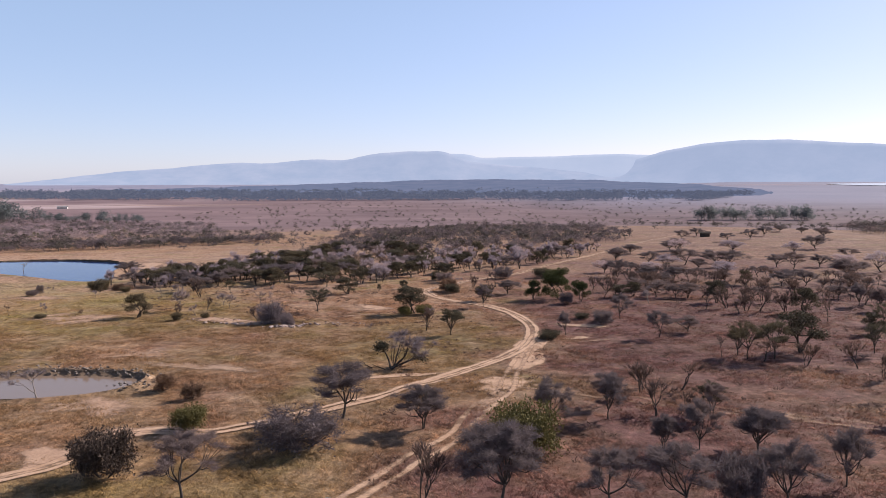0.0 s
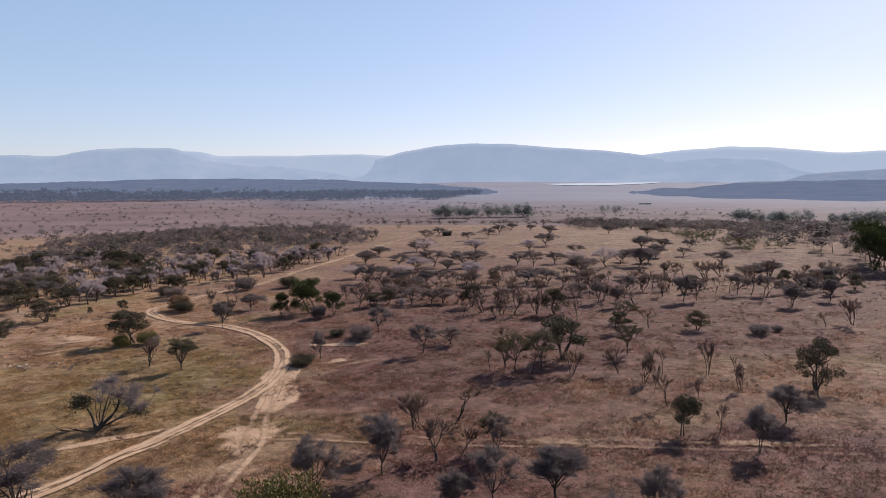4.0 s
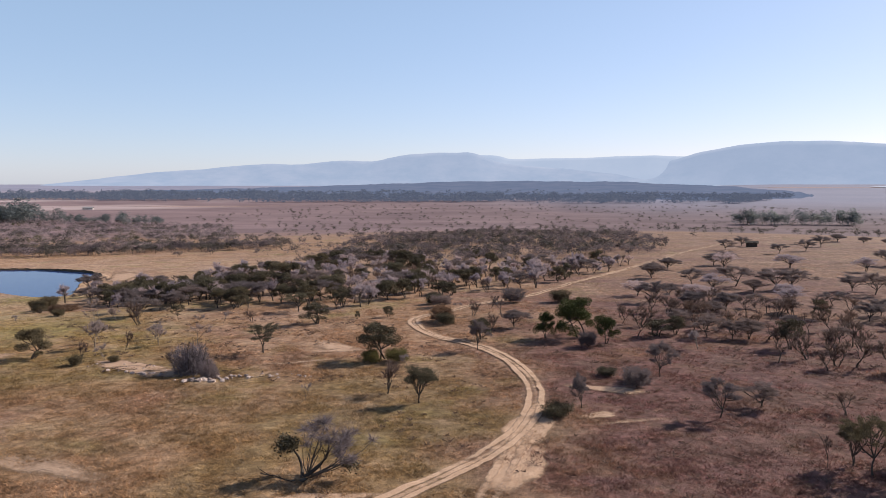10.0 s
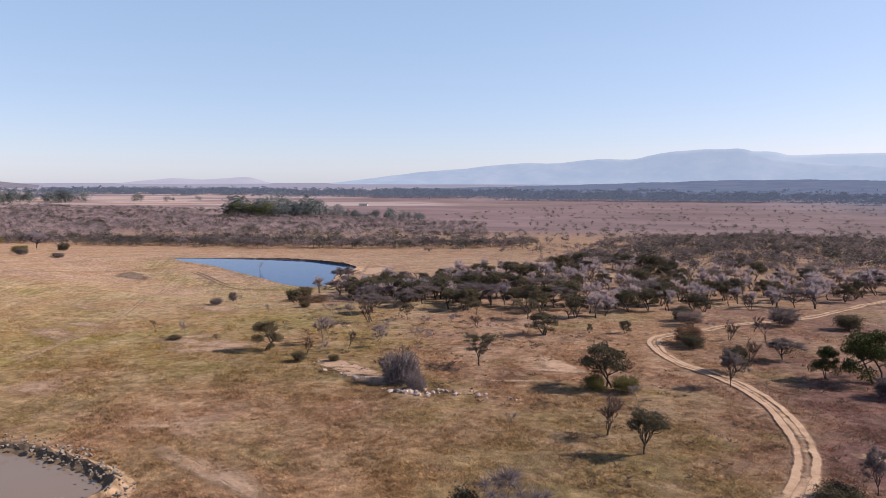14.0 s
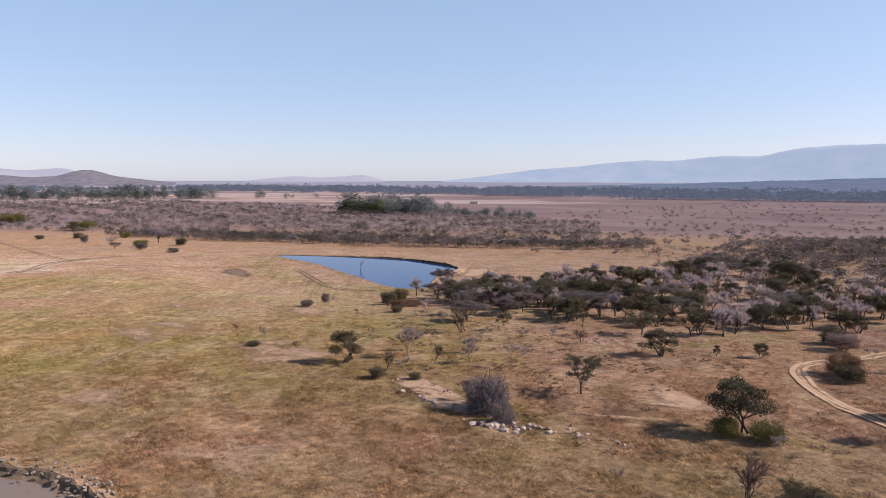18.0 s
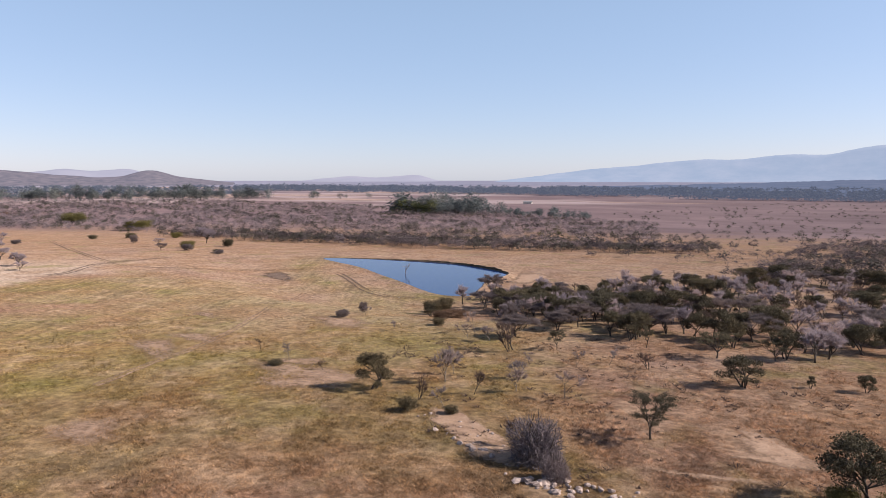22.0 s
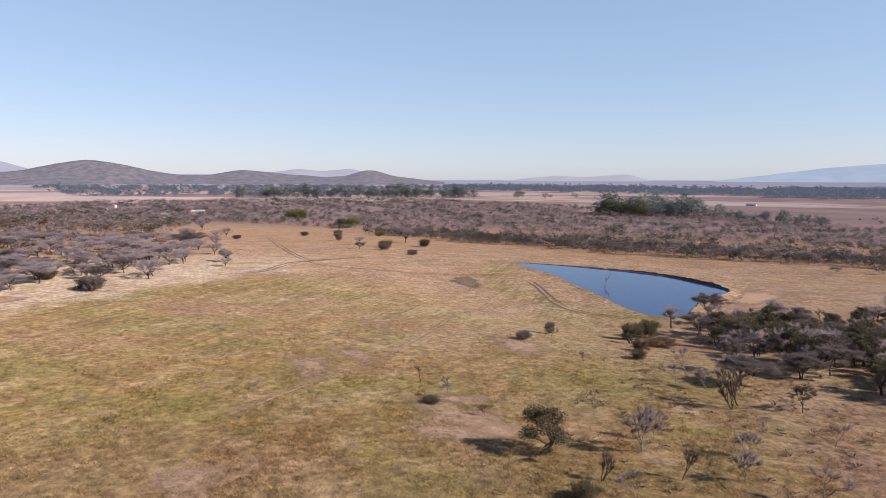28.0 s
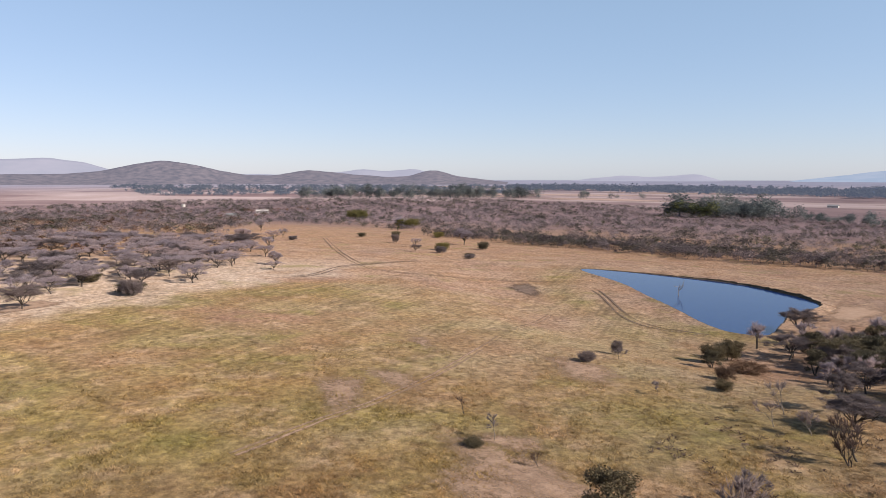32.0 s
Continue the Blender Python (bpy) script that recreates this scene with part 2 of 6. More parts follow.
M_GROUND = ground_material()
M_TUFT = tuft_material()
M_TRACK = soil_material("track_sand", (0.328, 0.213, 0.139), (0.467, 0.328, 0.234), 0.8, True)
M_BARE = soil_material("bare_earth", (0.300, 0.196, 0.134), (0.415, 0.290, 0.208), 0.6, True)
M_DARK_SOIL = soil_material("trampled_dark_soil", (0.131, 0.090, 0.070), (0.213, 0.152, 0.115), 0.5, True)
M_BANK = soil_material("pond_bank_soil", (0.061, 0.045, 0.029), (0.139, 0.102, 0.066), 0.4)
M_MUD_BANK = soil_material("brown_mud_bank", (0.12, 0.085, 0.058), (0.23, 0.165, 0.115), 0.6)
M_MUD_EDGE = soil_material("pale_mud", (0.262, 0.176, 0.119), (0.377, 0.267, 0.193), 0.6, True)
M_WATER = water_material("pond_water", (0.006, 0.026, 0.105), 0.05, 0.55, 0.3)
M_MUDDY = water_material("muddy_water", (0.17, 0.125, 0.095), 0.12, 0.05)
# near-white base colour stands in for the sun's glare on the lake
M_LAKE = water_material("glare_white_water", (0.80, 0.82, 0.86), 0.12, 0.0)
M_STONE = stone_material("pale_stone", (0.25, 0.19, 0.165), (0.50, 0.41, 0.37))
M_GREY_STONE = stone_material("grey_brown_stone", (0.074, 0.057, 0.045), (0.295, 0.254, 0.221))
M_BARK = bark_material("thorn_bark", (0.041, 0.033, 0.028), (0.098, 0.082, 0.070))
M_PALE_BARK = bark_material("pale_bark", (0.139, 0.115, 0.094), (0.262, 0.221, 0.189))
M_THORN = plant_material("thorn_twigs", (0.122, 0.099, 0.098), (0.225, 0.187, 0.186), fluffy=0.5)
M_FLAT_LEAF = plant_material("sparse_thorn_leaves", (0.070, 0.062, 0.042), (0.160, 0.142, 0.092), fluffy=0.2)
M_LEAF = plant_material("dark_leaves", (0.043, 0.037, 0.026), (0.142, 0.122, 0.074))
M_GREEN = plant_material("green_leaves", (0.029, 0.040, 0.012), (0.075, 0.086, 0.028))
M_BUSH = plant_material("green_bush_leaves", (0.082, 0.076, 0.028), (0.175, 0.155, 0.058))
M_BARE_TWIG = plant_material("bare_twigs", (0.100, 0.070, 0.060), (0.170, 0.122, 0.104), fluffy=0.5)
M_RUST_TWIG = plant_material("rusty_twigs", (0.095, 0.060, 0.042), (0.190, 0.125, 0.085), fluffy=0.4)
M_PALE_TWIG = plant_material("pale_twigs", (0.21, 0.175, 0.170), (0.34, 0.285, 0.28), fluffy=0.8)
M_GREY_TWIG = plant_material("grey_twigs", (0.30, 0.252, 0.268), (0.47, 0.40, 0.42), fluffy=0.8)
# blue-green gum leaves, made paler and bluer to paint in the haze
M_GUM = plant_material("hazed_gum_leaves", (0.110, 0.132, 0.136), (0.20, 0.225, 0.222), fluffy=0.7, toned=True)
M_FAR_GREEN = plant_material("far_green_leaves", (0.075, 0.092, 0.036), (0.150, 0.160, 0.068), fluffy=0.3, toned=True)
M_RUST_LEAF = plant_material("rusty_leaves", (0.115, 0.066, 0.045), (0.20, 0.120, 0.080), fluffy=0.6, toned=True)
M_OLIVE = plant_material("olive_leaves", (0.058, 0.060, 0.036), (0.122, 0.120, 0.072), fluffy=0.4, toned=True)
# far twigs carry a lavender tint, haze put into their colour
M_FAR_TWIG = plant_material("hazed_bare_twigs", (0.222, 0.183, 0.192), (0.36, 0.302, 0.310), fluffy=0.9, toned=True)
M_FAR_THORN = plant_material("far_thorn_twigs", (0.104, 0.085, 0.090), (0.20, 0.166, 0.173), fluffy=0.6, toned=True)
# far leaves are greyed, the purple haze mixed into their colour
M_FAR_LEAF = plant_material("far_dark_leaves", (0.062, 0.057, 0.051), (0.130, 0.118, 0.102), fluffy=0.2, toned=True)
M_DARK_TWIG = plant_material("dark_grey_twigs", (0.125, 0.104, 0.110), (0.28, 0.238, 0.248), fluffy=0.4)
M_DENSE_BROWN = plant_material("dense_brown_twigs", (0.049, 0.037, 0.030), (0.107, 0.082, 0.066))
M_PLASTER = soil_material("white_plaster", (0.44, 0.42, 0.39), (0.58, 0.55, 0.52), 0.8)
M_ROOF = soil_material("grey_sheet_roof", (0.180, 0.180, 0.189), (0.295, 0.295, 0.303), 0.8)
M_DARK = soil_material("dark_timber", (0.041, 0.033, 0.029), (0.082, 0.070, 0.057), 2.0)
# far ranges and woods glow faintly blue in place of haze
M_HILL_FAR = haze_glow_material("far_hills", (0.05, 0.06, 0.07), (0.09, 0.09, 0.09), (0.45, 0.555, 0.73), 0.632, 0.004)
M_HILL_MID = haze_glow_material("middle_hills", (0.035, 0.045, 0.055), (0.095, 0.09, 0.09), (0.385, 0.49, 0.675), 0.611, 0.006)
M_HILL_NEAR = haze_glow_material("near_hills", (0.02, 0.022, 0.022), (0.11, 0.09, 0.086), (0.25, 0.248, 0.335), 0.47, 0.03)
M_HILL_WEST = haze_glow_material("western_far_hills", (0.06, 0.06, 0.07), (0.10, 0.09, 0.10), (0.46, 0.48, 0.61), 0.582, 0.004)
M_SLOPE = haze_glow_material("dark_slope", (0.03, 0.04, 0.05), (0.08, 0.075, 0.075), (0.30, 0.385, 0.55), 0.538, 0.012)
M_RIDGE = haze_glow_material("wooded_ridge", (0.014, 0.02, 0.024), (0.045, 0.045, 0.05), (0.22, 0.285, 0.46), 0.40, 0.012)
M_FAR_WOOD = haze_glow_material("far_woods", (0.03, 0.036, 0.03), (0.07, 0.068, 0.055), (0.15, 0.185, 0.29), 0.36, 0.05)


# ---- the lie of the land ----
def sst(a, b, v):
    u = np.clip((v - a) / (b - a), 0, 1)
    return u * u * (3 - 2 * u)
def land(x, y):
    """Height of the land: a gentle slope down to the ponds, then a wide valley."""
    x, y = np.asarray(x, float), np.asarray(y, float)
    X, Y = np.clip(x / 100, -2.6, 1.6), np.clip(y / 100, -1.0, 3.2)
    near = 1.53 * X - 3.15 * Y + 0.79 * X * X + 0.55 * X * Y
    d = np.hypot(x, y)
    west = sst(0.2, 1.3, np.arctan2(-x, y))
    low = -33 + 13 * west
    far = low + (6.0 - low) * np.clip((d - 1150) / 3600, 0, 1)
    # a low rise of the far eastern plain
    far = far + 10 * sst(2400, 3500, d) * sst(0.3, 0.42, np.arctan2(x, y))
    k = sst(260, 950, d)
    z = near * (1 - k) + far * k
    u, v = (x + 147) * 0.9 - (y - 236) * 0.42, (x + 147) * 0.42 + (y - 236) * 0.9
    k = 1 - sst(0.95, 1.6, np.hypot(u / 68, v / 42))
    z = z * (1 - k) - 10.7 * k
    k = 1 - sst(0.9, 1.7, np.hypot((x + 47) / 17, (y - 76.5) / 10))
    return z * (1 - k) - 3.35 * k


def ground_z(x, y):
    return float(land(x, y))


def wave(x, y, size, seed):
    """Smooth random field between about -1 and 1, of the given grain in metres."""
    r = np.random.RandomState(seed)
    out = np.zeros(np.shape(x))
    for octave in range(3):
        for _ in range(5):
            a, p = r.uniform(0, 2 * np.pi), r.uniform(0, 2 * np.pi)
            k = 2 * np.pi / (size / 1.9**octave * r.uniform(0.75, 1.35))
            out += np.sin(k * (np.cos(a) * x + np.sin(a) * y) + p) * 0.42 / 1.7**octave
    return out / 1.35


def cover(x, y):
    """Plant cover at a place: green meadow, red grass, bleached grass, far fields with their painted haze."""
    x, y = np.asarray(x, float), np.asarray(y, float)
    d = np.hypot(x, y)
    w1, w2, w3 = wave(x, y, 45, 3), wave(x, y, 90, 5), wave(x, y, 24, 8)
    meadow = 1 - sst(0.75, 1.25, np.hypot((x + 116) / 80, (y - 120) / 74) + 0.16 * w1)
    hollow = 1 - sst(0.7, 1.25, np.hypot((x + 38) / 48, (y - 84) / 44) + 0.18 * w1)
    meadow = np.maximum(meadow, hollow)
    green = meadow * np.clip(0.86 + 0.4 * w2 + 0.3 * w3, 0, 1)
    east = sst(-16, 32, x - 0.12 * (y - 90) + 10 * w1) * (1 - 0.55 * sst(150, 240, d)) * (1 - 0.3 * sst(300, 600, d))
    red = np.clip(east * (1.0 + 0.3 * w2) + 0.3 * sst(0.2, 0.8, w1) * (1 - green) * (1 - sst(300, 600, d)), 0, 1)
    red = np.maximum(red, 0.3 * hollow)
    west_of = -0.85 * (x + 163) - 0.53 * (y - 85) + 5 * w3
    strip = sst(-12, 0, west_of) * (1 - 0.7 * sst(40, 110, west_of)) * (1 - sst(150, 220, west_of)) * sst(40, 70, y) * (1 - sst(250, 330, d))
    north = sst(128, 165, y + 12 * w1) * sst(20, -30, x) * 0.22 * (1 - sst(300, 420, d))
    pale = np.clip(np.maximum(strip, north + 0.12 * w3 * (1 - red)), 0, 1)
    # shores of the blue pond stay green
    u, v = (x + 147) * 0.9 - (y - 236) * 0.42, (x + 147) * 0.42 + (y - 236) * 0.9
    shore = np.exp(-(((np.hypot(u / 50, v / 27) - 1.05) / 0.22) ** 2)) * sst(10, -14, v)
    green = np.maximum(green, 0.95 * shore)
    west = np.arctan2(-x, y)
    east = 1 - sst(-0.3, 0.25, west)
    # up to 0.5 far fields, above that the painted haze
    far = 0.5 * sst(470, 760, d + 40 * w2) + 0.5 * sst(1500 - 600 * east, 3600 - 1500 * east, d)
    plain = sst(470, 760, d)
    fields = sst(1180, 1300, d) * (1 - sst(2900, 3500, d)) * sst(0.22, 0.5, west) * (1 - sst(1.45, 1.6, west)) * sst(-0.35, 0.1, wave(d, west * 700, 420, 31))
    return np.stack([green * (1 - plain), red, np.maximum(pale * (1 - plain), 0.95 * fields), far], -1)


# ---- mesh helpers ----
def mesh_of(name, verts, faces, mat, smooth=False):
    me = bpy.data.meshes.new(name)
    me.from_pydata([tuple(v) for v in np.asarray(verts, float).tolist()], [], [tuple(q) for q in faces])
    me.materials.append(mat)
    if smooth:
        me.polygons.foreach_set("use_smooth", [True] * len(me.polygons))
    me.update()
    return me


def big_mesh(name, verts, faces, mat, smooth=False):
    """A mesh from arrays; all faces have the same number of corners."""
    verts, faces = np.asarray(verts, np.float32), np.asarray(faces, np.int32)
    me = bpy.data.meshes.new(name)
    count, sides = faces.shape
    me.vertices.add(len(verts))
    me.vertices.foreach_set("co", verts.ravel())
    me.loops.add(count * sides)
    me.loops.foreach_set("vertex_index", faces.ravel())
    me.polygons.add(count)
    me.polygons.foreach_set("loop_start", np.arange(0, count * sides, sides, dtype=np.int32))
    me.materials.append(mat)
    if smooth:
        me.polygons.foreach_set("use_smooth", np.ones(count, bool))
    me.update(calc_edges=True)
    me.validate()
    return me


def with_cover(me, x, y):
    at = me.attributes.new("cover", "FLOAT_COLOR", "POINT")
    at.data.foreach_set("color", cover(x, y).astype(np.float32).ravel())
    return me


def child(name, me, parent, label=""):
    ob = new(name, me)
    ob.parent = parent
    return tagged(ob, label)


def part(name, bm, mat, parent, label=""):
    """Links a bmesh as one mesh object under a thing or a part."""
    me = bpy.data.meshes.new(name)
    bm.to_mesh(me)
    bm.free()
    me.materials.append(mat)
    return child(name, me, parent, label)


def inside(poly, x, y):
    hit, n = np.zeros(np.shape(x), bool), len(poly)
    for k in range(n):
        (x1, y1), (x2, y2) = poly[k], poly[(k + 1) % n]
        if y1 == y2:
            continue
        hit ^= ((y1 > y) != (y2 > y)) & (x < (x2 - x1) * (y - y1) / (y2 - y1) + x1)
    return hit


def rounded(points, step, closed=False):
    """A smooth line through points, resampled at even steps."""
    p = [Vector((*q, 0)) for q in points]
    n, out = len(p), []
    for k in range(n if closed else n - 1):
        p0, p1, p2, p3 = (p[(k + i) % n] if closed else p[min(max(k + i, 0), n - 1)] for i in (-1, 0, 1, 2))
        for u in np.linspace(0, 1, 24, endpoint=False):
            out.append(0.5 * (2 * p1 + (p2 - p0) * u + (2 * p0 - 5 * p1 + 4 * p2 - p3) * u * u + (3 * p1 - p0 - 3 * p2 + p3) * u**3))
    out = np.array([(v.x, v.y) for v in out] + [tuple((p[0] if closed else p[-1])[:2])])
    s = np.r_[0, np.cumsum(np.hypot(*np.diff(out, axis=0).T))]
    at = np.linspace(0, s[-1], max(4, int(s[-1] / step)) + 1)
    line = np.stack([np.interp(at, s, out[:, 0]), np.interp(at, s, out[:, 1])], -1)
    return line[:-1] if closed else line


def distance_to(line, x, y):
    """Distance of places to a line of points."""
    out = np.full(np.shape(x), 1e9)
    for (x1, y1), (x2, y2) in zip(line[:-1], line[1:]):
        dx, dy = x2 - x1, y2 - y1
        u = np.clip(((x - x1) * dx + (y - y1) * dy) / (dx * dx + dy * dy + 1e-9), 0, 1)
        out = np.minimum(out, np.hypot(x - x1 - u * dx, y - y1 - u * dy))
    return out


# ---- the ground: one sheet to the horizon ----
def make_ground():
    rings = np.r_[0.5, 6 * (4860 / 6) ** np.linspace(0, 1, 380)]
    spokes = np.linspace(0, 2 * np.pi, 540, endpoint=False)
    r, a = np.meshgrid(rings, spokes, indexing="ij")
    x, y = (-8 + r * np.sin(a)).ravel(), (45 + r * np.cos(a)).ravel()
    z = land(x, y) + 0.05 * wave(x, y, 7, 21) * (np.hypot(x, y) < 260)
    n, m = r.shape
    i, j = np.meshgrid(np.arange(n - 1), np.arange(m), indexing="ij")
    q = np.stack([i * m + j, i * m + (j + 1) % m, (i + 1) * m + (j + 1) % m, (i + 1) * m + j], -1).reshape(-1, 4)[:, ::-1]
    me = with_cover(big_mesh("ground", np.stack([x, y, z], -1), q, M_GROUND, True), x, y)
    return tagged(new("ground", me), "dry savanna grassland sloping gently to the ponds", "ground", kind="structure")


make_ground()

# ---- tracks ----
MAIN_TRACK = rounded([(-60, 34), (-33, 49.5), (-29.5, 58), (-26, 60), (-20.7, 59.6), (-16, 62.4), (-12.3, 65.2), (-8.3, 68.5), (-5.1, 72),
                      (-1.5, 75.9), (3.1, 81), (8, 87.3), (11.3, 94), (13.2, 101), (13.9, 108), (13.1, 117), (10, 127.3), (6, 134.4), (1.2, 139.8),
                      (-2.4, 147.5), (-4, 155.5), (-2.9, 160), (2.2, 166.5), (7, 174.5), (13.9, 181), (20.6, 188.5), (33.4, 211), (49.4, 235), (67, 264),
                      (93, 308), (125, 350), (175, 400)], 0.5)
SIDE_TRACK = rounded([(-9, 40), (-5.7, 46.3), (-2.8, 51.4), (0.8, 57), (3.6, 64.9), (6.3, 70.7), (7.8, 78), (9.8, 86), (11.6, 94)], 0.5)
FAINT_TRACK = rounded([(-1.5, 75), (7.9, 73.2), (18.5, 67), (28.5, 61.6), (38, 56.3), (49, 50), (70, 40)], 0.6)


def with_wear(me, values):
    at = me.attributes.new("wear", "FLOAT", "POINT")
    at.data.foreach_set("value", np.asarray(values, np.float32).ravel())
    return me


def ribbon(line, offset, width, lift, seed, mat, worn=1.0):
    """A strip along a line, laid on the land, that frays towards its borders."""
    line = np.asarray(line)
    t = np.gradient(line, axis=0)
    side = np.stack([t[:, 1], -t[:, 0]], -1) / (np.hypot(*t.T)[:, None] + 1e-9)
    r = np.random.RandomState(seed)
    n = len(line)
    soft = np.ones(13) / 13
    drift = np.convolve(r.normal(0, 0.35, n), soft, "same")
    fade = worn * (1 + np.convolve(r.normal(0, 0.9, n), soft, "same"))
    lanes, wear = [], []
    for w, k in ((-0.75, 0.0), (-0.3, 0.62), (0.0, 0.75), (0.3, 0.62), (0.75, 0.0)):
        p = line + side * (offset + drift + w * width)[:, None]
        lanes.append(np.c_[p, land(p[:, 0], p[:, 1]) + 0.05 * wave(p[:, 0], p[:, 1], 7, 21) + lift])
        wear.append(k * fade)
    verts = np.stack(lanes, 1).reshape(-1, 3)
    faces = [(i * 5 + k + 4 + 1, i * 5 + k + 6, i * 5 + k + 1, i * 5 + k) for i in range(n - 1) for k in range(4)]
    return with_wear(mesh_of("wheel_rut", verts, faces, mat), np.stack(wear, 1))


def make_track(name, label, line, gauge, width, seed, mat=M_TRACK, worn=1.0):
    root = tagged(new(name), label, "dirt track", kind="structure")
    for k, o in enumerate((-gauge / 2, gauge / 2)):
        child("wheel_rut", ribbon(line, o, width, 0.10 + 0.008 * k, seed + k, mat, worn), root)
    if worn > 1:
        child("middle_strip", ribbon(line, 0.0, 0.7, 0.09, seed + 2, mat, 0.66), root, "thinner worn strip between the ruts")
    return root


make_track("track", "pale sandy two-rut dirt track curving through dry grass", MAIN_TRACK, 1.3, 0.66, 5, worn=1.02)
make_track("side_track", "faint sandy two-rut track joining the main track", SIDE_TRACK, 1.4, 0.75, 9, worn=0.62)
make_track("faint_track", "barely worn two-rut track through reddish grass", FAINT_TRACK, 1.5, 0.6, 15, M_BARE, 0.36)
make_track("meadow_track", "thin dark wheel marks across the pond meadow", rounded([(-354, 218), (-269, 191), (-222, 180), (-207, 181), (-196, 190), (-190, 210), (-178, 228)], 1.5), 1.7, 0.5, 19, M_DARK_SOIL, 0.62)
make_track("meadow_side_track", "thin dark wheel marks across the pond meadow", rounded([(-200, 150), (-204, 158), (-222, 176), (-232, 206)], 1.5), 1.7, 0.7, 23, M_DARK_SOIL, 0.65)
make_track("meadow_path", "faint pale path trodden through the meadow grass", rounded([(-82.3, 105.3), (-87.7, 115.2), (-92.5, 125.6), (-106.2, 145.9), (-141.9, 190.4)], 1.5), 0.8, 0.5, 33, M_BARE, 0.5)
make_track("pond_track", "dark wheel marks along the pond shore", rounded([(-162, 223), (-154, 218.5), (-132, 204), (-120, 200.7), (-110, 204)], 1.5), 1.7, 0.6, 27, M_DARK_SOIL, 0.62)


def patch(name, label, x, y, rx, ry, turn, mat, seed, worn=0.8, lift=0.06, n=44):
    """A bare place on the land that frays into the grass."""
    r = np.random.RandomState(seed)
    a = np.linspace(0, 2 * np.pi, n, endpoint=False)
    edge = 1 + 0.18 * np.sin(2 * a + r.uniform(0, 6)) + 0.14 * np.sin(3 * a + r.uniform(0, 6)) + 0.08 * np.sin(7 * a + r.uniform(0, 6))
    c, s = math.cos(radians(turn)), math.sin(radians(turn))
    verts, faces, wear = [], [], []
    for q, k in ((0.3, 1.0), (0.6, 0.85), (1.0, 0.5), (1.45, 0.0)):
        px, py = rx * edge * q * np.cos(a), ry * edge * q * np.sin(a)
        gx, gy = x + c * px - s * py, y + s * px + c * py
        verts.append(np.c_[gx, gy, land(gx, gy) + 0.05 * wave(gx, gy, 7, 21) + lift])
        wear.append(np.full(n, k * worn))
    faces.append(tuple(range(n)))
    for k in range(3):
        faces += [(k * n + i, (k + 1) * n + i, (k + 1) * n + (i + 1) % n, k * n + (i + 1) % n) for i in range(n)]
    me = with_wear(mesh_of(name, np.concatenate(verts), faces, mat), np.concatenate(wear))
    return tagged(new(name, me), label, "bare ground", kind="structure")


for k, (x, y, rx, ry, turn, worn) in enumerate([(11.0, 87, 1.7, 5.4, -16, 1.5), (12.0, 93.5, 1.5, 4.4, -14, 1.4), (6.6, 74.4, 3.2, 2.0, 20, 0.9), (-5.0, 78.6, 3.4, 0.9, 10, 0.9),
                                                (13, 99, 0.9, 3.5, -10, 0.9), (-28, 60, 2.6, 1.0, 10, 0.9), (-31.5, 54, 1.1, 2.6, -20, 0.9), (5, 68, 0.9, 3.0, -20, 0.75),
                                                (18, 97.5, 0.9, 0.5, 0, 0.9), (-13.0, 130, 3.4, 1.3, 25, 0.9), (-17, 122.5, 4.5, 0.7, 20, 0.7), (-40, 121, 4.5, 2.0, -25, 1.5), (-35, 117.5, 4.5, 1.9, -20, 1.5),
                                                (22, 96, 4, 0.7, 10, 0.5), (-108, 252, 5, 9, 20, 0.75), (-171, 88, 8, 3.5, 120, 0.7), (30, 61, 4, 0.8, -28, 0.6), (44, 54, 3, 0.9, -28, 0.7)]):
    patch("bare_patch", "trampled bare sandy earth among dry grass", x, y, rx, ry, turn, M_TRACK if k < 5 else M_BARE, 30 + k, worn if k < 7 or k in (14, 15) else worn * 0.62, 0.05 + 0.004 * k)
patch("dark_patch", "dark trampled soil patch in the meadow", -174, 208, 8, 4, -25, M_DARK_SOIL, 60, 0.66)
patch("mud_flat", "pale dried mud beside the muddy pond", -38.5, 70.2, 4.0, 1.4, 15, M_MUD_EDGE, 61, 0.6)
patch("mud_flat", "pale dried mud track beside the muddy pond", -30, 85, 8, 1.4, -20, M_MUD_EDGE, 62, 0.58)
patch("meadow_litter", "pale worn spot in the meadow grass", -66, 122, 6, 3, 30, M_BARE, 63, 0.5)
patch("meadow_litter", "pale worn spot in the meadow grass", -100, 130, 5, 3, 10, M_BARE, 64, 0.45)

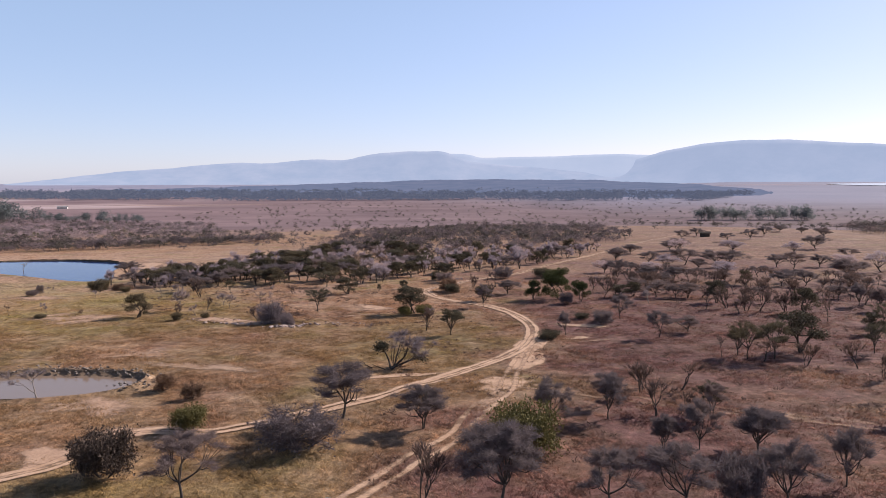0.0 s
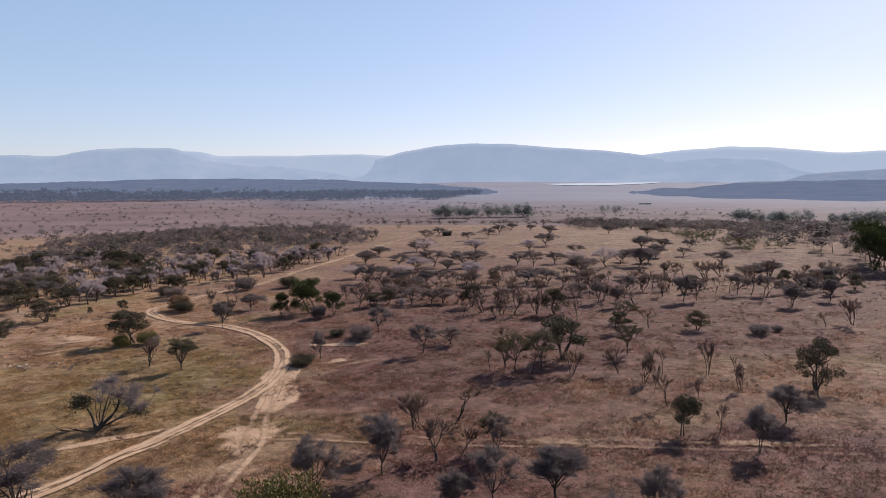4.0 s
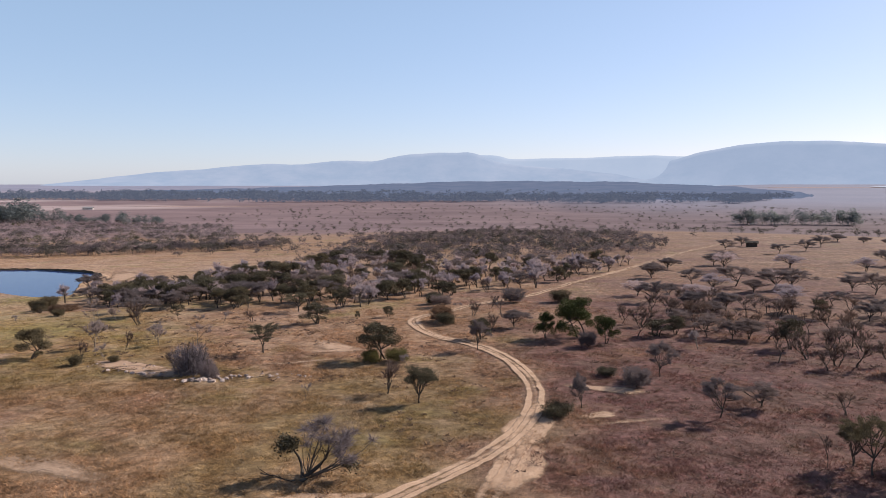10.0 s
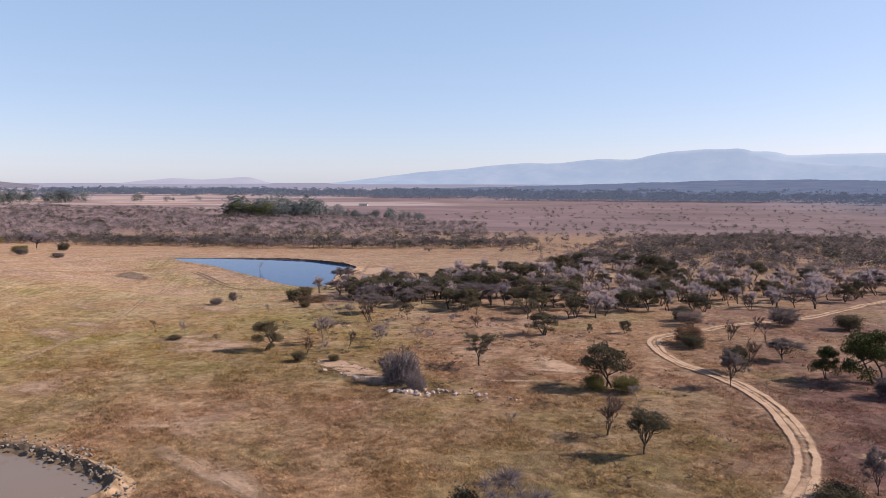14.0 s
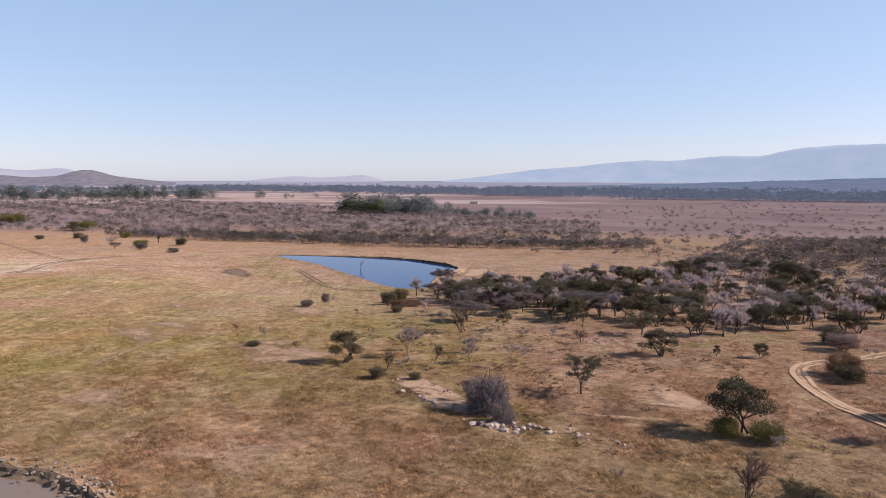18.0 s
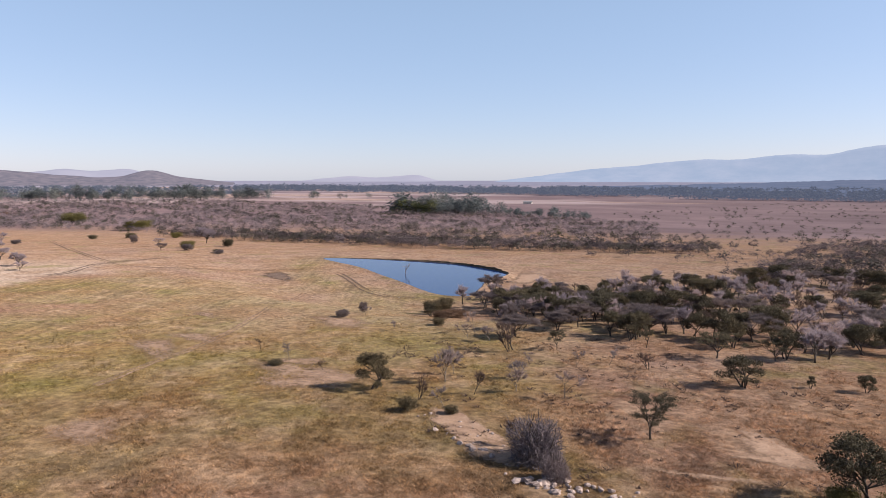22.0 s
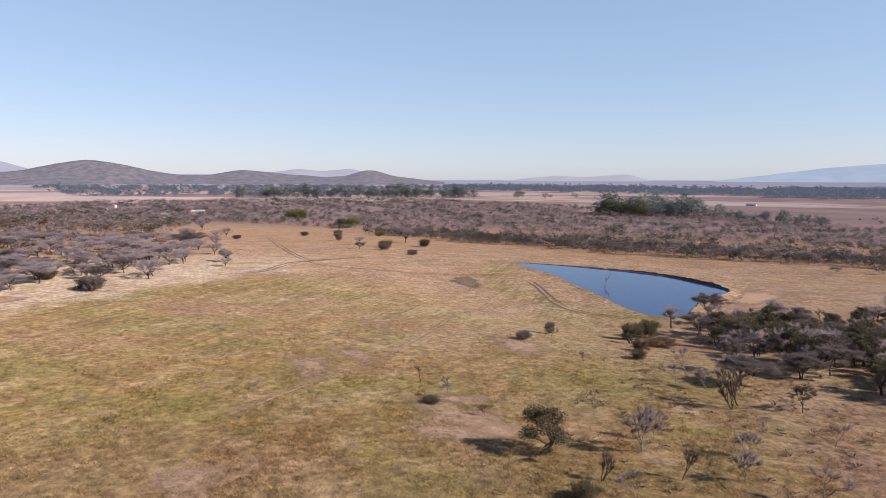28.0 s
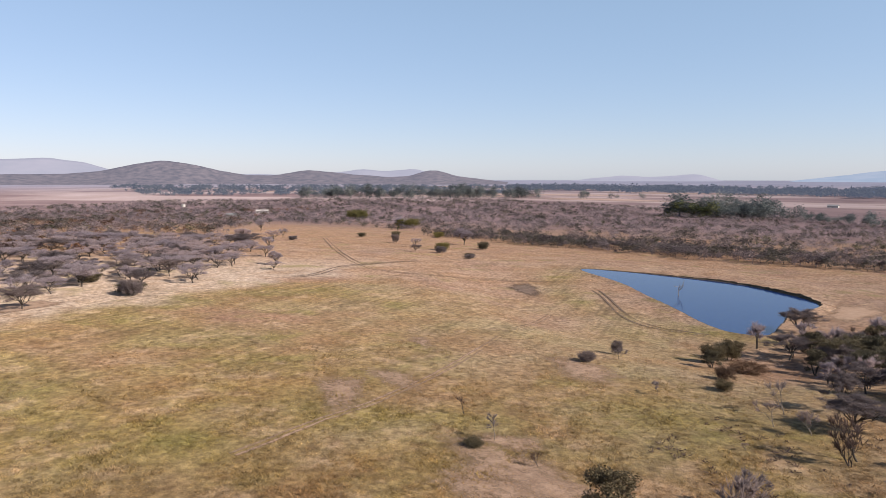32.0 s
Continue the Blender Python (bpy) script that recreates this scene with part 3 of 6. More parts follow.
for k, (x, y, rx, ry, worn) in enumerate([(-98.2, 122.6, 4.5, 2.2, 0.6), (-117.6, 143.9, 4, 2, 0.5), (-92.7, 155.8, 7, 4, 0.6), (-65.9, 125.1, 4.5, 3.2, 0.85), (-73.7, 129.6, 3, 2.4, 0.6), (-41, 93.2, 5, 1.6, 0.7), (-96.7, 121.3, 6, 3, 0.6), (-69.5, 125.9, 6, 3.5, 0.6), (-67.4, 97, 4, 2.6, 0.6), (-42.4, 93.5, 4, 2, 0.6), (-13.6, 132.8, 5, 2, 0.8), (22.1, 107.6, 3.5, 1.2, 0.9), (19.4, 98.1, 1.6, 0.8, 1), (-27.8, 59.3, 3, 1.2, 1), (-32.2, 54.3, 1.6, 2.2, 1), (-34.9, 69.7, 4.5, 2.2, 0.7)]):
    patch("bare_patch", "pale thinly grown spot in the dry grass", x, y, rx, ry, 20 * (k % 5) - 40, M_BARE, 65 + k, worn * 0.82, 0.05 + 0.003 * k)

# ---- ponds ----
POND = rounded([(-197.2, 249), (-187, 257), (-168.5, 262.8), (-150, 266), (-133.8, 262.6), (-119, 256), (-114.2, 246), (-113, 235), (-108, 224.5),
                (-103.6, 213.2), (-109.6, 209.8), (-118.2, 212.6), (-131, 219.6), (-146, 227), (-167.5, 238)], 1.5, True)
MUD_POND = rounded([(-61, 72.5), (-54, 71.5), (-47.5, 72), (-40.8, 73.2), (-36.9, 75.3), (-35.2, 77.5), (-37, 80.2), (-46.6, 81.5), (-53, 80.3), (-60, 77)], 0.6, True)


def make_water(name, label, outline, z, mat):
    v = [Vector((x, y, z)) for x, y in outline]
    tris = tessellate_polygon([v])
    me = mesh_of(name, v, tris, mat)
    if me.polygons[0].normal.z < 0:
        me.flip_normals()
    return tagged(new(name, me), label, "pond", kind="structure")


def make_bank(name, label, outline, z, mat, seed, height, width, slope, dry):
    """A bank of bare soil at the water, and the grassy shore that runs from its crest down to the land."""
    r = np.random.RandomState(seed)
    p = np.asarray(outline)
    n = len(p)
    t = np.roll(p, -1, 0) - np.roll(p, 1, 0)
    side = np.stack([t[:, 1], -t[:, 0]], -1) / np.hypot(*t.T)[:, None]
    if inside(outline, p[:1, 0] + side[:1, 0], p[:1, 1] + side[:1, 1])[0]:
        side = -side
    fray = 0.45 * wave(p[:, 0], p[:, 1], 7, seed) + 0.3 * wave(p[:, 0], p[:, 1], 3, seed + 1)
    h = height(p[:, 0], p[:, 1]) * (1 + 0.5 * fray)
    broad = width * (0.16 + 0.84 * h / h.max())
    lanes = []
    for out, up in ((-0.5, -0.25), (0.25, 0.35), (0.45, 0.85), (0.62, 1.0)):
        q = p + side * (out * broad + 0.35 * fray + r.normal(0, 0.06 * width, n) * h / h.max())[:, None]
        lanes.append(np.c_[q, np.maximum(h * up * (1 + r.normal(0, 0.07, n)), -0.3) + z])
    for k in (0.35, 1.0):
        q = p + side * (0.62 * broad + 0.35 * fray + slope * k)[:, None]
        low = land(q[:, 0], q[:, 1]) - 0.08
        lanes.append(np.c_[q, low + (lanes[3][:, 2] - low) * (1 - k) ** 1.3])
    for title, text, kind, rows, m in ((name, label, mat, lanes[:4], 4), ("pond_shore", "grassy shore sloping away from the bank", M_GROUND, lanes[3:], 3)):
        verts = np.stack(rows, 1).reshape(-1, 3)
        faces = [(i * m + k, ((i + 1) % n) * m + k, ((i + 1) % n) * m + k + 1, i * m + k + 1) for i in range(n) for k in range(m - 1)]
        me = mesh_of(title, verts, faces, kind)
        if m == 3:
            with_cover(me, verts[:, 0], verts[:, 1])
            c = cover(verts[:, 0], verts[:, 1])
            c[:, 2] = np.maximum(c[:, 2], dry * np.repeat(h / h.max(), 3))
            me.attributes["cover"].data.foreach_set("color", c.astype(np.float32).ravel())
        tagged(new(title, me), text, "pond bank", kind="structure")


make_water("pond", "still dark-blue farm pond reflecting the sky", POND, -10.52, M_WATER)
make_bank("pond_bank", "low dark earth bank round the blue pond", POND, -10.5, M_BANK, 71,
          lambda x, y: 0.06 + 0.55 * sst(-205, -130, x) * sst(222, 252, y), 1.1, 3.5, 0.75)
make_water("muddy_pond", "small brown muddy pond", MUD_POND, -3.2, M_MUDDY)
make_bank("muddy_pond_bank", "stony earth bank round the muddy pond", MUD_POND, -3.2, M_MUD_BANK, 72,
          lambda x, y: 0.12 + 0.5 * sst(74, 79, y), 1.3, 1.6, 0.3)


# ---- trees: builders ----
class Shape:
    def __init__(self):
        self.v, self.f = [], []

    def tube(self, pts, radii, sides=5):
        base = len(self.v)
        for k, (p, r) in enumerate(zip(pts, radii)):
            ahead = (pts[min(k + 1, len(pts) - 1)] - pts[max(k - 1, 0)]).normalized()
            across = ahead.orthogonal().normalized()
            up = ahead.cross(across)
            for s in range(sides):
                a = 2 * math.pi * s / sides
                self.v.append(p + r * (math.cos(a) * across + math.sin(a) * up))
        for k in range(len(pts) - 1):
            for s in range(sides):
                a, b = base + k * sides + s, base + k * sides + (s + 1) % sides
                self.f.append((a, b, b + sides, a + sides))

    def tri(self, a, b, c):
        n = len(self.v)
        self.v += [a, b, c]
        self.f.append((n, n + 1, n + 2))

    def leaf(self, p, size, r, flat=1.0):
        d = Vector((r.gauss(0, 1), r.gauss(0, 1), r.gauss(0, flat))).normalized()
        e = Vector((r.gauss(0, 1), r.gauss(0, 1), r.gauss(0, flat))).cross(d).normalized()
        self.tri(p - d * size * 0.5 - e * size * 0.25, p + d * size * 0.6, p + e * size * 0.5)

    def twig(self, p, d, length, width, r):
        e = Vector((r.gauss(0, 1), r.gauss(0, 1), r.gauss(0, 1))).cross(d).normalized() * width * 0.5
        self.tri(p - e, p + e, p + d * length)

    def mesh(self, name, mat, smooth=False):
        return mesh_of(name, self.v, self.f, mat, smooth)


def bent(a, b, r, amount, n=4, sag=0.0):
    """A crooked line from a to b."""
    d = (b - a).length
    k1 = Vector((r.gauss(0, 1), r.gauss(0, 1), r.gauss(0, 0.6))) * amount * d
    out = []
    for i in range(n + 1):
        u = i / n
        out.append(a.lerp(b, u) + k1 * math.sin(math.pi * u) + Vector((0, 0, -sag * d * math.sin(math.pi * u))))
    return out


def skeleton(sh, r, height, radius, fork, limbs, subs, low, thick, stems=1, sides=5, sag=0.08):
    """Trunk, limbs and branches; gives the ends of the branches."""
    tips = []
    for stem in range(stems):
        foot = Vector((r.uniform(-1, 1), r.uniform(-1, 1), 0)) * (0.12 * radius if stems > 1 else 0) + Vector((0, 0, -0.25))
        top = Vector((r.uniform(-0.12, 0.12) * height, r.uniform(-0.12, 0.12) * height, fork * height * r.uniform(0.85, 1.15)))
        if stems > 1:
            top += Vector((math.cos(stem * 6.28 / stems), math.sin(stem * 6.28 / stems), 0)) * radius * 0.25
        sh.tube(bent(foot, top, r, 0.05, 3), [thick * 1.35, thick, thick * 0.9, thick * 0.8], sides + 1)
        first = r.uniform(0, 6.28)
        for k in range(limbs):
            a = first + 6.28 * (k + r.uniform(-0.3, 0.3)) / limbs
            reach = radius * r.uniform(0.42, 0.78)
            end = Vector((top.x * 0.6 + math.cos(a) * reach, top.y * 0.6 + math.sin(a) * reach, height * r.uniform(low, 0.93)))
            line = bent(top, end, r, 0.07, 4, sag)
            t0 = thick * 0.6
            sh.tube(line, [t0, t0 * 0.8, t0 * 0.6, t0 * 0.42, t0 * 0.25], sides)
            tips.append(end)
            for _ in range(subs):
                start = line[r.choice((2, 3, 3))]
                a2 = a + r.gauss(0, 0.75)
                reach = radius * r.uniform(0.35, 1.0)
                tip = Vector((math.cos(a2) * reach, math.sin(a2) * reach, height * (r.uniform(low, 1.0))))
                tip.z = min(tip.z, height * (1.0 - 0.22 * (reach / radius) ** 2))
                twig = bent(start, tip, r, 0.08, 3)
                sh.tube(twig, [t0 * 0.4, t0 * 0.28, t0 * 0.2, t0 * 0.1], 3)
                tips += [tip, twig[2]]
    return tips


def crown_of(tips, r, spread, flat, leaves, size, twigs, length, width, rise=0.4):
    sh = Shape()
    for t in tips:
        for _ in range(leaves):
            p = t + Vector((r.gauss(0, spread), r.gauss(0, spread), r.gauss(0, spread * flat)))
            sh.leaf(p, size * r.uniform(0.6, 1.4), r, 0.8)
        for _ in range(twigs):
            d = Vector((r.gauss(0, 1), r.gauss(0, 1), r.gauss(rise, 0.6))).normalized()
            p = t + d * r.uniform(-0.3, 0.35) * length
            sh.twig(p, d, length * r.uniform(0.5, 1.2), width, r)
    return sh


LIBRARY, SIZE = [], {}


def stock(name, wood, crown, wood_mat, crown_mat, crown_name="crown"):
    """A tree thing: an Empty with trunk and crown, and its own height and width. The others copy it."""
    root = new(name)
    child("trunk", wood.mesh("trunk", wood_mat, True), root)
    child(crown_name, crown.mesh(crown_name, crown_mat), root)
    p = np.array([tuple(v) for v in crown.v])
    reach = np.hypot(p[:, 0] - p[:, 0].mean(), p[:, 1] - p[:, 1].mean())
    SIZE[root.name] = (float(np.quantile(p[:, 2], 0.985)), 2 * float(np.quantile(reach, 0.97)))
    LIBRARY.append(root)
    return root


def build_thorn(seed, mat=M_THORN, name="thorn_tree", leaves=0, twigs=170):
    """An umbrella of fine twigs in flat layers on spreading limbs; leaves: small leaves in each layer."""
    r = random.Random(seed)
    wood, crown = Shape(), Shape()
    high, wide = 4.5, 3.1
    lobes = [(r.uniform(0, 6.28), r.uniform(0.1, 0.3)) for _ in range(3)]
    tips = []
    for stem in range(r.choice((1, 1, 2))):
        top = Vector((r.gauss(0, 0.3), r.gauss(0, 0.3), r.uniform(0.8, 1.4)))
        wood.tube(bent(Vector((r.gauss(0, 0.1), r.gauss(0, 0.1), -0.25)), top, r, 0.07, 4), [0.2, 0.15, 0.13, 0.125, 0.11], 6)
        first, limbs = r.uniform(0, 6.28), r.randint(5, 7)
        for k in range(limbs):
            a = first + 6.28 * (k + r.uniform(-0.35, 0.35)) / limbs
            far = wide * (1 + sum(q * math.sin((i + 1) * a + p) for i, (p, q) in enumerate(lobes)))
            reach = far * r.uniform(0.35, 0.6)
            end = Vector((top.x + math.cos(a) * reach, top.y + math.sin(a) * reach, r.uniform(2.3, 3.4)))
            line = bent(top, end, r, 0.08, 5, r.uniform(-0.06, 0.12))
            wood.tube(line, [0.095, 0.08, 0.066, 0.055, 0.045, 0.035], 5)
            for _ in range(r.choice((3, 3, 4))):
                a2 = a + r.gauss(0, 0.5)
                out = far * math.sqrt(r.uniform(0.06, 1.0))
                z = high * (1 - 0.3 * (out / far) ** 2) - abs(r.gauss(0, 0.55))
                tip = Vector((math.cos(a2) * out, math.sin(a2) * out, z))
                bough = bent(line[r.choice((2, 3, 4, 5))], tip, r, 0.1, 4, 0.06)
                wood.tube(bough, [0.05, 0.042, 0.034, 0.025, 0.014], 4)
                tips.append(tip)
                for _ in range(2):
                    twig = bough[r.choice((3, 4))] + Vector((r.gauss(0, 0.6), r.gauss(0, 0.6), r.uniform(-0.05, 0.3)))
                    wood.tube([bough[2], bough[2].lerp(twig, 0.55) + Vector((0, 0, 0.06)), twig], [0.026, 0.02, 0.01], 3)
                    tips.append(twig)
    for t in tips:
        out = Vector((t.x, t.y, 0.2)).normalized()
        across = Vector((-out.y, out.x, 0))
        size = r.uniform(0.55, 1.35)
        for k in range(int((twigs + leaves) * size)):
            p = t + (out * r.gauss(-0.05, 0.34) + across * r.gauss(0, 0.24) + Vector((0, 0, r.gauss(0, 0.085)))) * size
            if k < twigs * size:
                d = (out * 0.5 + Vector((r.gauss(0, 0.7), r.gauss(0, 0.7), r.gauss(0.12, 0.28)))).normalized()
                crown.twig(p, d, r.uniform(0.2, 0.75), 0.036, r)
            else:
                crown.leaf(p, r.uniform(0.08, 0.17), r, 0.5)
    return stock(name, wood, crown, M_BARK, mat)


def build_leafy(seed, mat=M_LEAF, full=False):
    """A crooked tree of several stems whose leaves stand in separate dense clumps; full: a closed round crown."""
    r = random.Random(seed)
    wood, crown = Shape(), Shape()
    wide, count = r.uniform(2.0, 2.5), r.randint(17, 22) + (8 if full else 0)
    lean = Vector((r.gauss(0, 0.4), r.gauss(0, 0.4), 0))
    ends = []
    for k in range(r.choice((2, 3, 4))):
        a = r.uniform(0, 6.28)
        top = Vector((math.cos(a) * 0.9, math.sin(a) * 0.9, r.uniform(1.3, 2.2))) + lean
        line = bent(Vector((r.gauss(0, 0.18), r.gauss(0, 0.18), -0.25)), top, r, 0.12, 5)
        wood.tube(line, [0.13, 0.105, 0.095, 0.085, 0.075, 0.06], 6)
        ends += [line[3], line[4], top]
    first = r.uniform(0, 6.28)
    for k in range(count):
        a = first + 2.4 * k + r.gauss(0, 0.25)
        out = math.sqrt((k + 0.3) / count) * r.uniform(0.75, 1.08)
        c = lean * 0.6 + Vector((math.cos(a) * out * wide, math.sin(a) * out * wide, 3.9 - 2.1 * out**1.8 * r.uniform(0.35, 1.15) - (r.uniform(0.6, 1.5) if r.random() < 0.35 else 0) + r.gauss(0, 0.22)))
        if full:
            c.z = max(0.8, c.z - 0.4 * r.random())
        start = min(ends, key=lambda q: (q - c).length)
        wood.tube(bent(start, c, r, 0.14, 4, 0.05), [0.055, 0.048, 0.04, 0.03, 0.015], 4)
        size = r.uniform(0.38, 0.74)
        for _ in range(int(560 * size)):
            d = Vector((r.gauss(0, 1), r.gauss(0, 1), r.gauss(0, 1))).normalized() * size * (0.25 + 0.95 * r.random() ** 0.55)
            crown.leaf(c + Vector((d.x * 1.15, d.y * 1.15, d.z * 0.72)), 0.15 * r.uniform(0.6, 1.4), r, 0.8)
    return stock("leafy_tree", wood, crown, M_BARK, mat)


def branching(wood, tips, r, p, d, length, thick, level, spread, rise):
    """Forks again and again; the last ends go into tips."""
    end = p + d * length
    line = bent(p, end, r, 0.08, 3)
    wood.tube(line, [thick, thick * 0.85, thick * 0.72, thick * 0.6], 5 if level > 2 else 3)
    if level == 0:
        tips.append((end, d))
        return
    for _ in range(r.choice((2, 2, 3))):
        way = (d + Vector((r.gauss(0, spread), r.gauss(0, spread), r.gauss(rise, spread * 0.5)))).normalized()
        branching(wood, tips, r, line[r.choice((2, 3, 3))], way, length * r.uniform(0.62, 0.9), max(thick * 0.64, 0.014), level - 1, spread, rise)


def build_forked(name, seed, stems, levels, spread, rise, twigs, bark, mat, thick=0.07):
    """A leafless tree of forking branches."""
    r = random.Random(seed)
    wood, crown, tips = Shape(), Shape(), []
    for k in range(r.choice(stems)):
        d = Vector((r.gauss(0, 0.22), r.gauss(0, 0.22), 1)).normalized()
        branching(wood, tips, r, Vector((r.gauss(0, 0.1), r.gauss(0, 0.1), -0.2)), d, r.uniform(0.9, 1.3), thick * r.uniform(0.8, 1.1), levels, spread, rise)
    for end, d in tips:
        for _ in range(twigs):
            way = (d + Vector((r.gauss(0, 0.5), r.gauss(0, 0.5), r.gauss(0.15, 0.4)))).normalized()
            crown.twig(end - d * r.uniform(0, 0.5), way, r.uniform(0.3, 0.8), 0.055, r)
    return stock(name, wood, crown, bark, mat)


def build_shrub(seed, mat=M_THORN, leaves=8, twigs=15):
    r = random.Random(seed)
    sh = Shape()
    tips = skeleton(sh, r, 2.0, r.uniform(1.6, 2.1), 0.12, 5, 6, 0.2, 0.06, stems=3, sides=4)
    return stock("shrub", sh, crown_of(tips, r, 0.28, 0.6, leaves, 0.13, twigs, 0.55, 0.03), M_BARK, mat)


def build_dome(seed, mat):
    """A dense dome of twigs that all spring from one foot."""
    r = random.Random(seed)
    sh, crown = Shape(), Shape()
    for _ in range(40):
        a, t = r.uniform(0, 6.28), r.uniform(0.1, 1.25)
        reach = 1.7 * r.uniform(0.6, 1.12)
        end = Vector((math.cos(a) * math.sin(t) * reach, math.sin(a) * math.sin(t) * reach, 0.15 + math.cos(t) * reach))
        sh.tube(bent(Vector((r.gauss(0, 0.25), r.gauss(0, 0.25), -0.1)), end, r, 0.1, 4), [0.045, 0.036, 0.028, 0.02, 0.01], 4)
    lumps = [(r.uniform(0, 6.28), r.uniform(0.2, 1.4), r.uniform(0.1, 0.35)) for _ in range(9)]
    for _ in range(5200):
        a, t = r.uniform(0, 6.28), math.acos(r.uniform(0.0, 1.0))
        grow = 0.82 + sum(q * math.exp(-6 * ((math.sin((a - b) / 2)) ** 2 + (t - c) ** 2)) for b, c, q in lumps)
        way = Vector((math.cos(a) * math.sin(t), math.sin(a) * math.sin(t), math.cos(t) + 0.08)).normalized()
        p = way * r.uniform(0.4, 1.45) * grow
        crown.twig(p, (way * 0.6 + Vector((r.gauss(0, 0.6), r.gauss(0, 0.6), r.gauss(0, 0.5)))).normalized(), r.uniform(0.2, 0.5), 0.036, r)
    return stock("shrub", sh, crown, M_BARK, mat)


THORNS = [build_thorn(100 + k) for k in range(6)]
GREY_THORNS = [build_thorn(160 + k, M_GREY_TWIG, "grey_thorn_tree", 0, 80) for k in range(4)]
FLAT_LEAFIES = [build_thorn(150 + k, M_FLAT_LEAF, "flat_topped_tree", 90, 36) for k in range(4)]
LEAFIES = [build_leafy(200 + k) for k in range(6)]
GREENS = [build_leafy(250 + k, M_GREEN, True) for k in range(3)]
BARES = [build_forked("bare_tree", 300 + k, (1, 2, 3), 4, 0.36, 0.12, 9, M_BARK, M_BARE_TWIG, 0.085) for k in range(6)]
SAPLINGS = [build_forked("sapling", 400 + k, (1, 1, 2), 4, 0.46, 0.1, 17, M_PALE_BARK, M_PALE_TWIG, 0.08) for k in range(5)]
GREY_BARES = [build_forked("grey_bare_tree", 450 + k, (2, 3), 4, 0.44, 0.06, 26, M_BARK, M_GREY_TWIG, 0.1) for k in range(4)]
SHRUBS = [build_shrub(500 + k, M_THORN, 6, 30) for k in range(3)] + [build_shrub(510 + k, M_LEAF, 34, 8) for k in range(2)]
RUSTS = [build_shrub(540 + k, M_RUST_TWIG, 8, 26) for k in range(2)]
BUSHES = [build_shrub(520 + k, M_BUSH, 44, 4) for k in range(2)]
BROWN_BUSH = build_shrub(530, M_DENSE_BROWN, 24, 30)
GREY_BUSH = build_dome(531, M_DARK_TWIG)
FIRST_USE = set()
PLACED = []


def plant(pattern, x, y, h, r, label, category="tree", group="", wide=1.0, span=0.0):
    """Sets a tree of height h on the land: the pattern itself the first time, then copies. None where another stands."""
    if any(abs(a - x) < 1.3 and abs(b - y) < 1.3 for a, b, _ in PLACED):
        return None
    tall, broad = SIZE[pattern.name]
    s = h / tall
    across = span / broad if span else s * wide
    m = Matrix.LocRotScale((x, y, ground_z(x, y) - 0.02), Euler((r.gauss(0, 0.03), r.gauss(0, 0.03), r.uniform(0, 6.28))), (across, across, s))
    if pattern.name in FIRST_USE:
        ob = copy_thing(pattern, m @ Matrix.Diagonal((1 / pattern.scale[0], 1 / pattern.scale[1], 1 / pattern.scale[2], 1)))
    else:
        FIRST_USE.add(pattern.name)
        pattern.matrix_basis = m
        ob = pattern
    PLACED.append((x, y, h))
    return tagged(ob, label, category, group)


# ---- trees seen one by one: x, y, height, width of the crown ----
THORN_SEEN_A = [
    (-18.2, 45.8, 4.6, 5.8), (-9.5, 62.8, 5.1, 7.4), (-1.8, 59.4, 3.8, 4.8), (3.7, 44, 5.4, 6.2), (9.3, 58.4, 4.5, 3.9), (15, 61, 4.2, 3.6),
    (20.2, 52.8, 4, 3.4), (24.3, 60.5, 3.1, 2.6), (17.2, 52.3, 3.1, 2.6), (24.6, 52, 3.4, 4.6), (27.6, 45.5, 4, 3.5), (22.5, 43.1, 4, 4.4),
    (10.8, 43, 4, 4.9), (15.3, 42.8, 3.9, 5.3), (42.9, 52.5, 3.6, 2.7), (50.1, 56.7, 3.2, 3.5), (15.8, 65.3, 3.3, 3.5), (18, 100.7, 3.4, 2.5),
    (29.2, 113, 4.1, 4.1), (30.7, 97, 3.7, 3.9), (72.2, 113.1, 3.7, 3.3), (84.6, 110.8, 4.5, 4.3),
]
THORN_SEEN_B = [
    (87.2, 110.4, 4, 3.4), (71.9, 118.3, 3.9, 3.9), (97.4, 111.3, 3.9, 4.5), (101, 108.6, 3.5, 3.9), (95.6, 97.3, 3.5, 4.2), (104.9, 97.9, 3.6, 3.3),
    (7.5, 129.6, 4.3, 3.3), (-64.4, 168.8, 4.8, 4.2),
]
SCRUBBY_SEEN_A = [
    (-12, 55.4, 3, 7), (19.1, 42.6, 3.3, 3.3), (23.4, 130.6, 2.2, 2.9), (25.4, 108.9, 2.1, 3.5), (24.5, 131.7, 2.5, 3.1), (-100.1, 169.6, 2.2, 1.9),
]
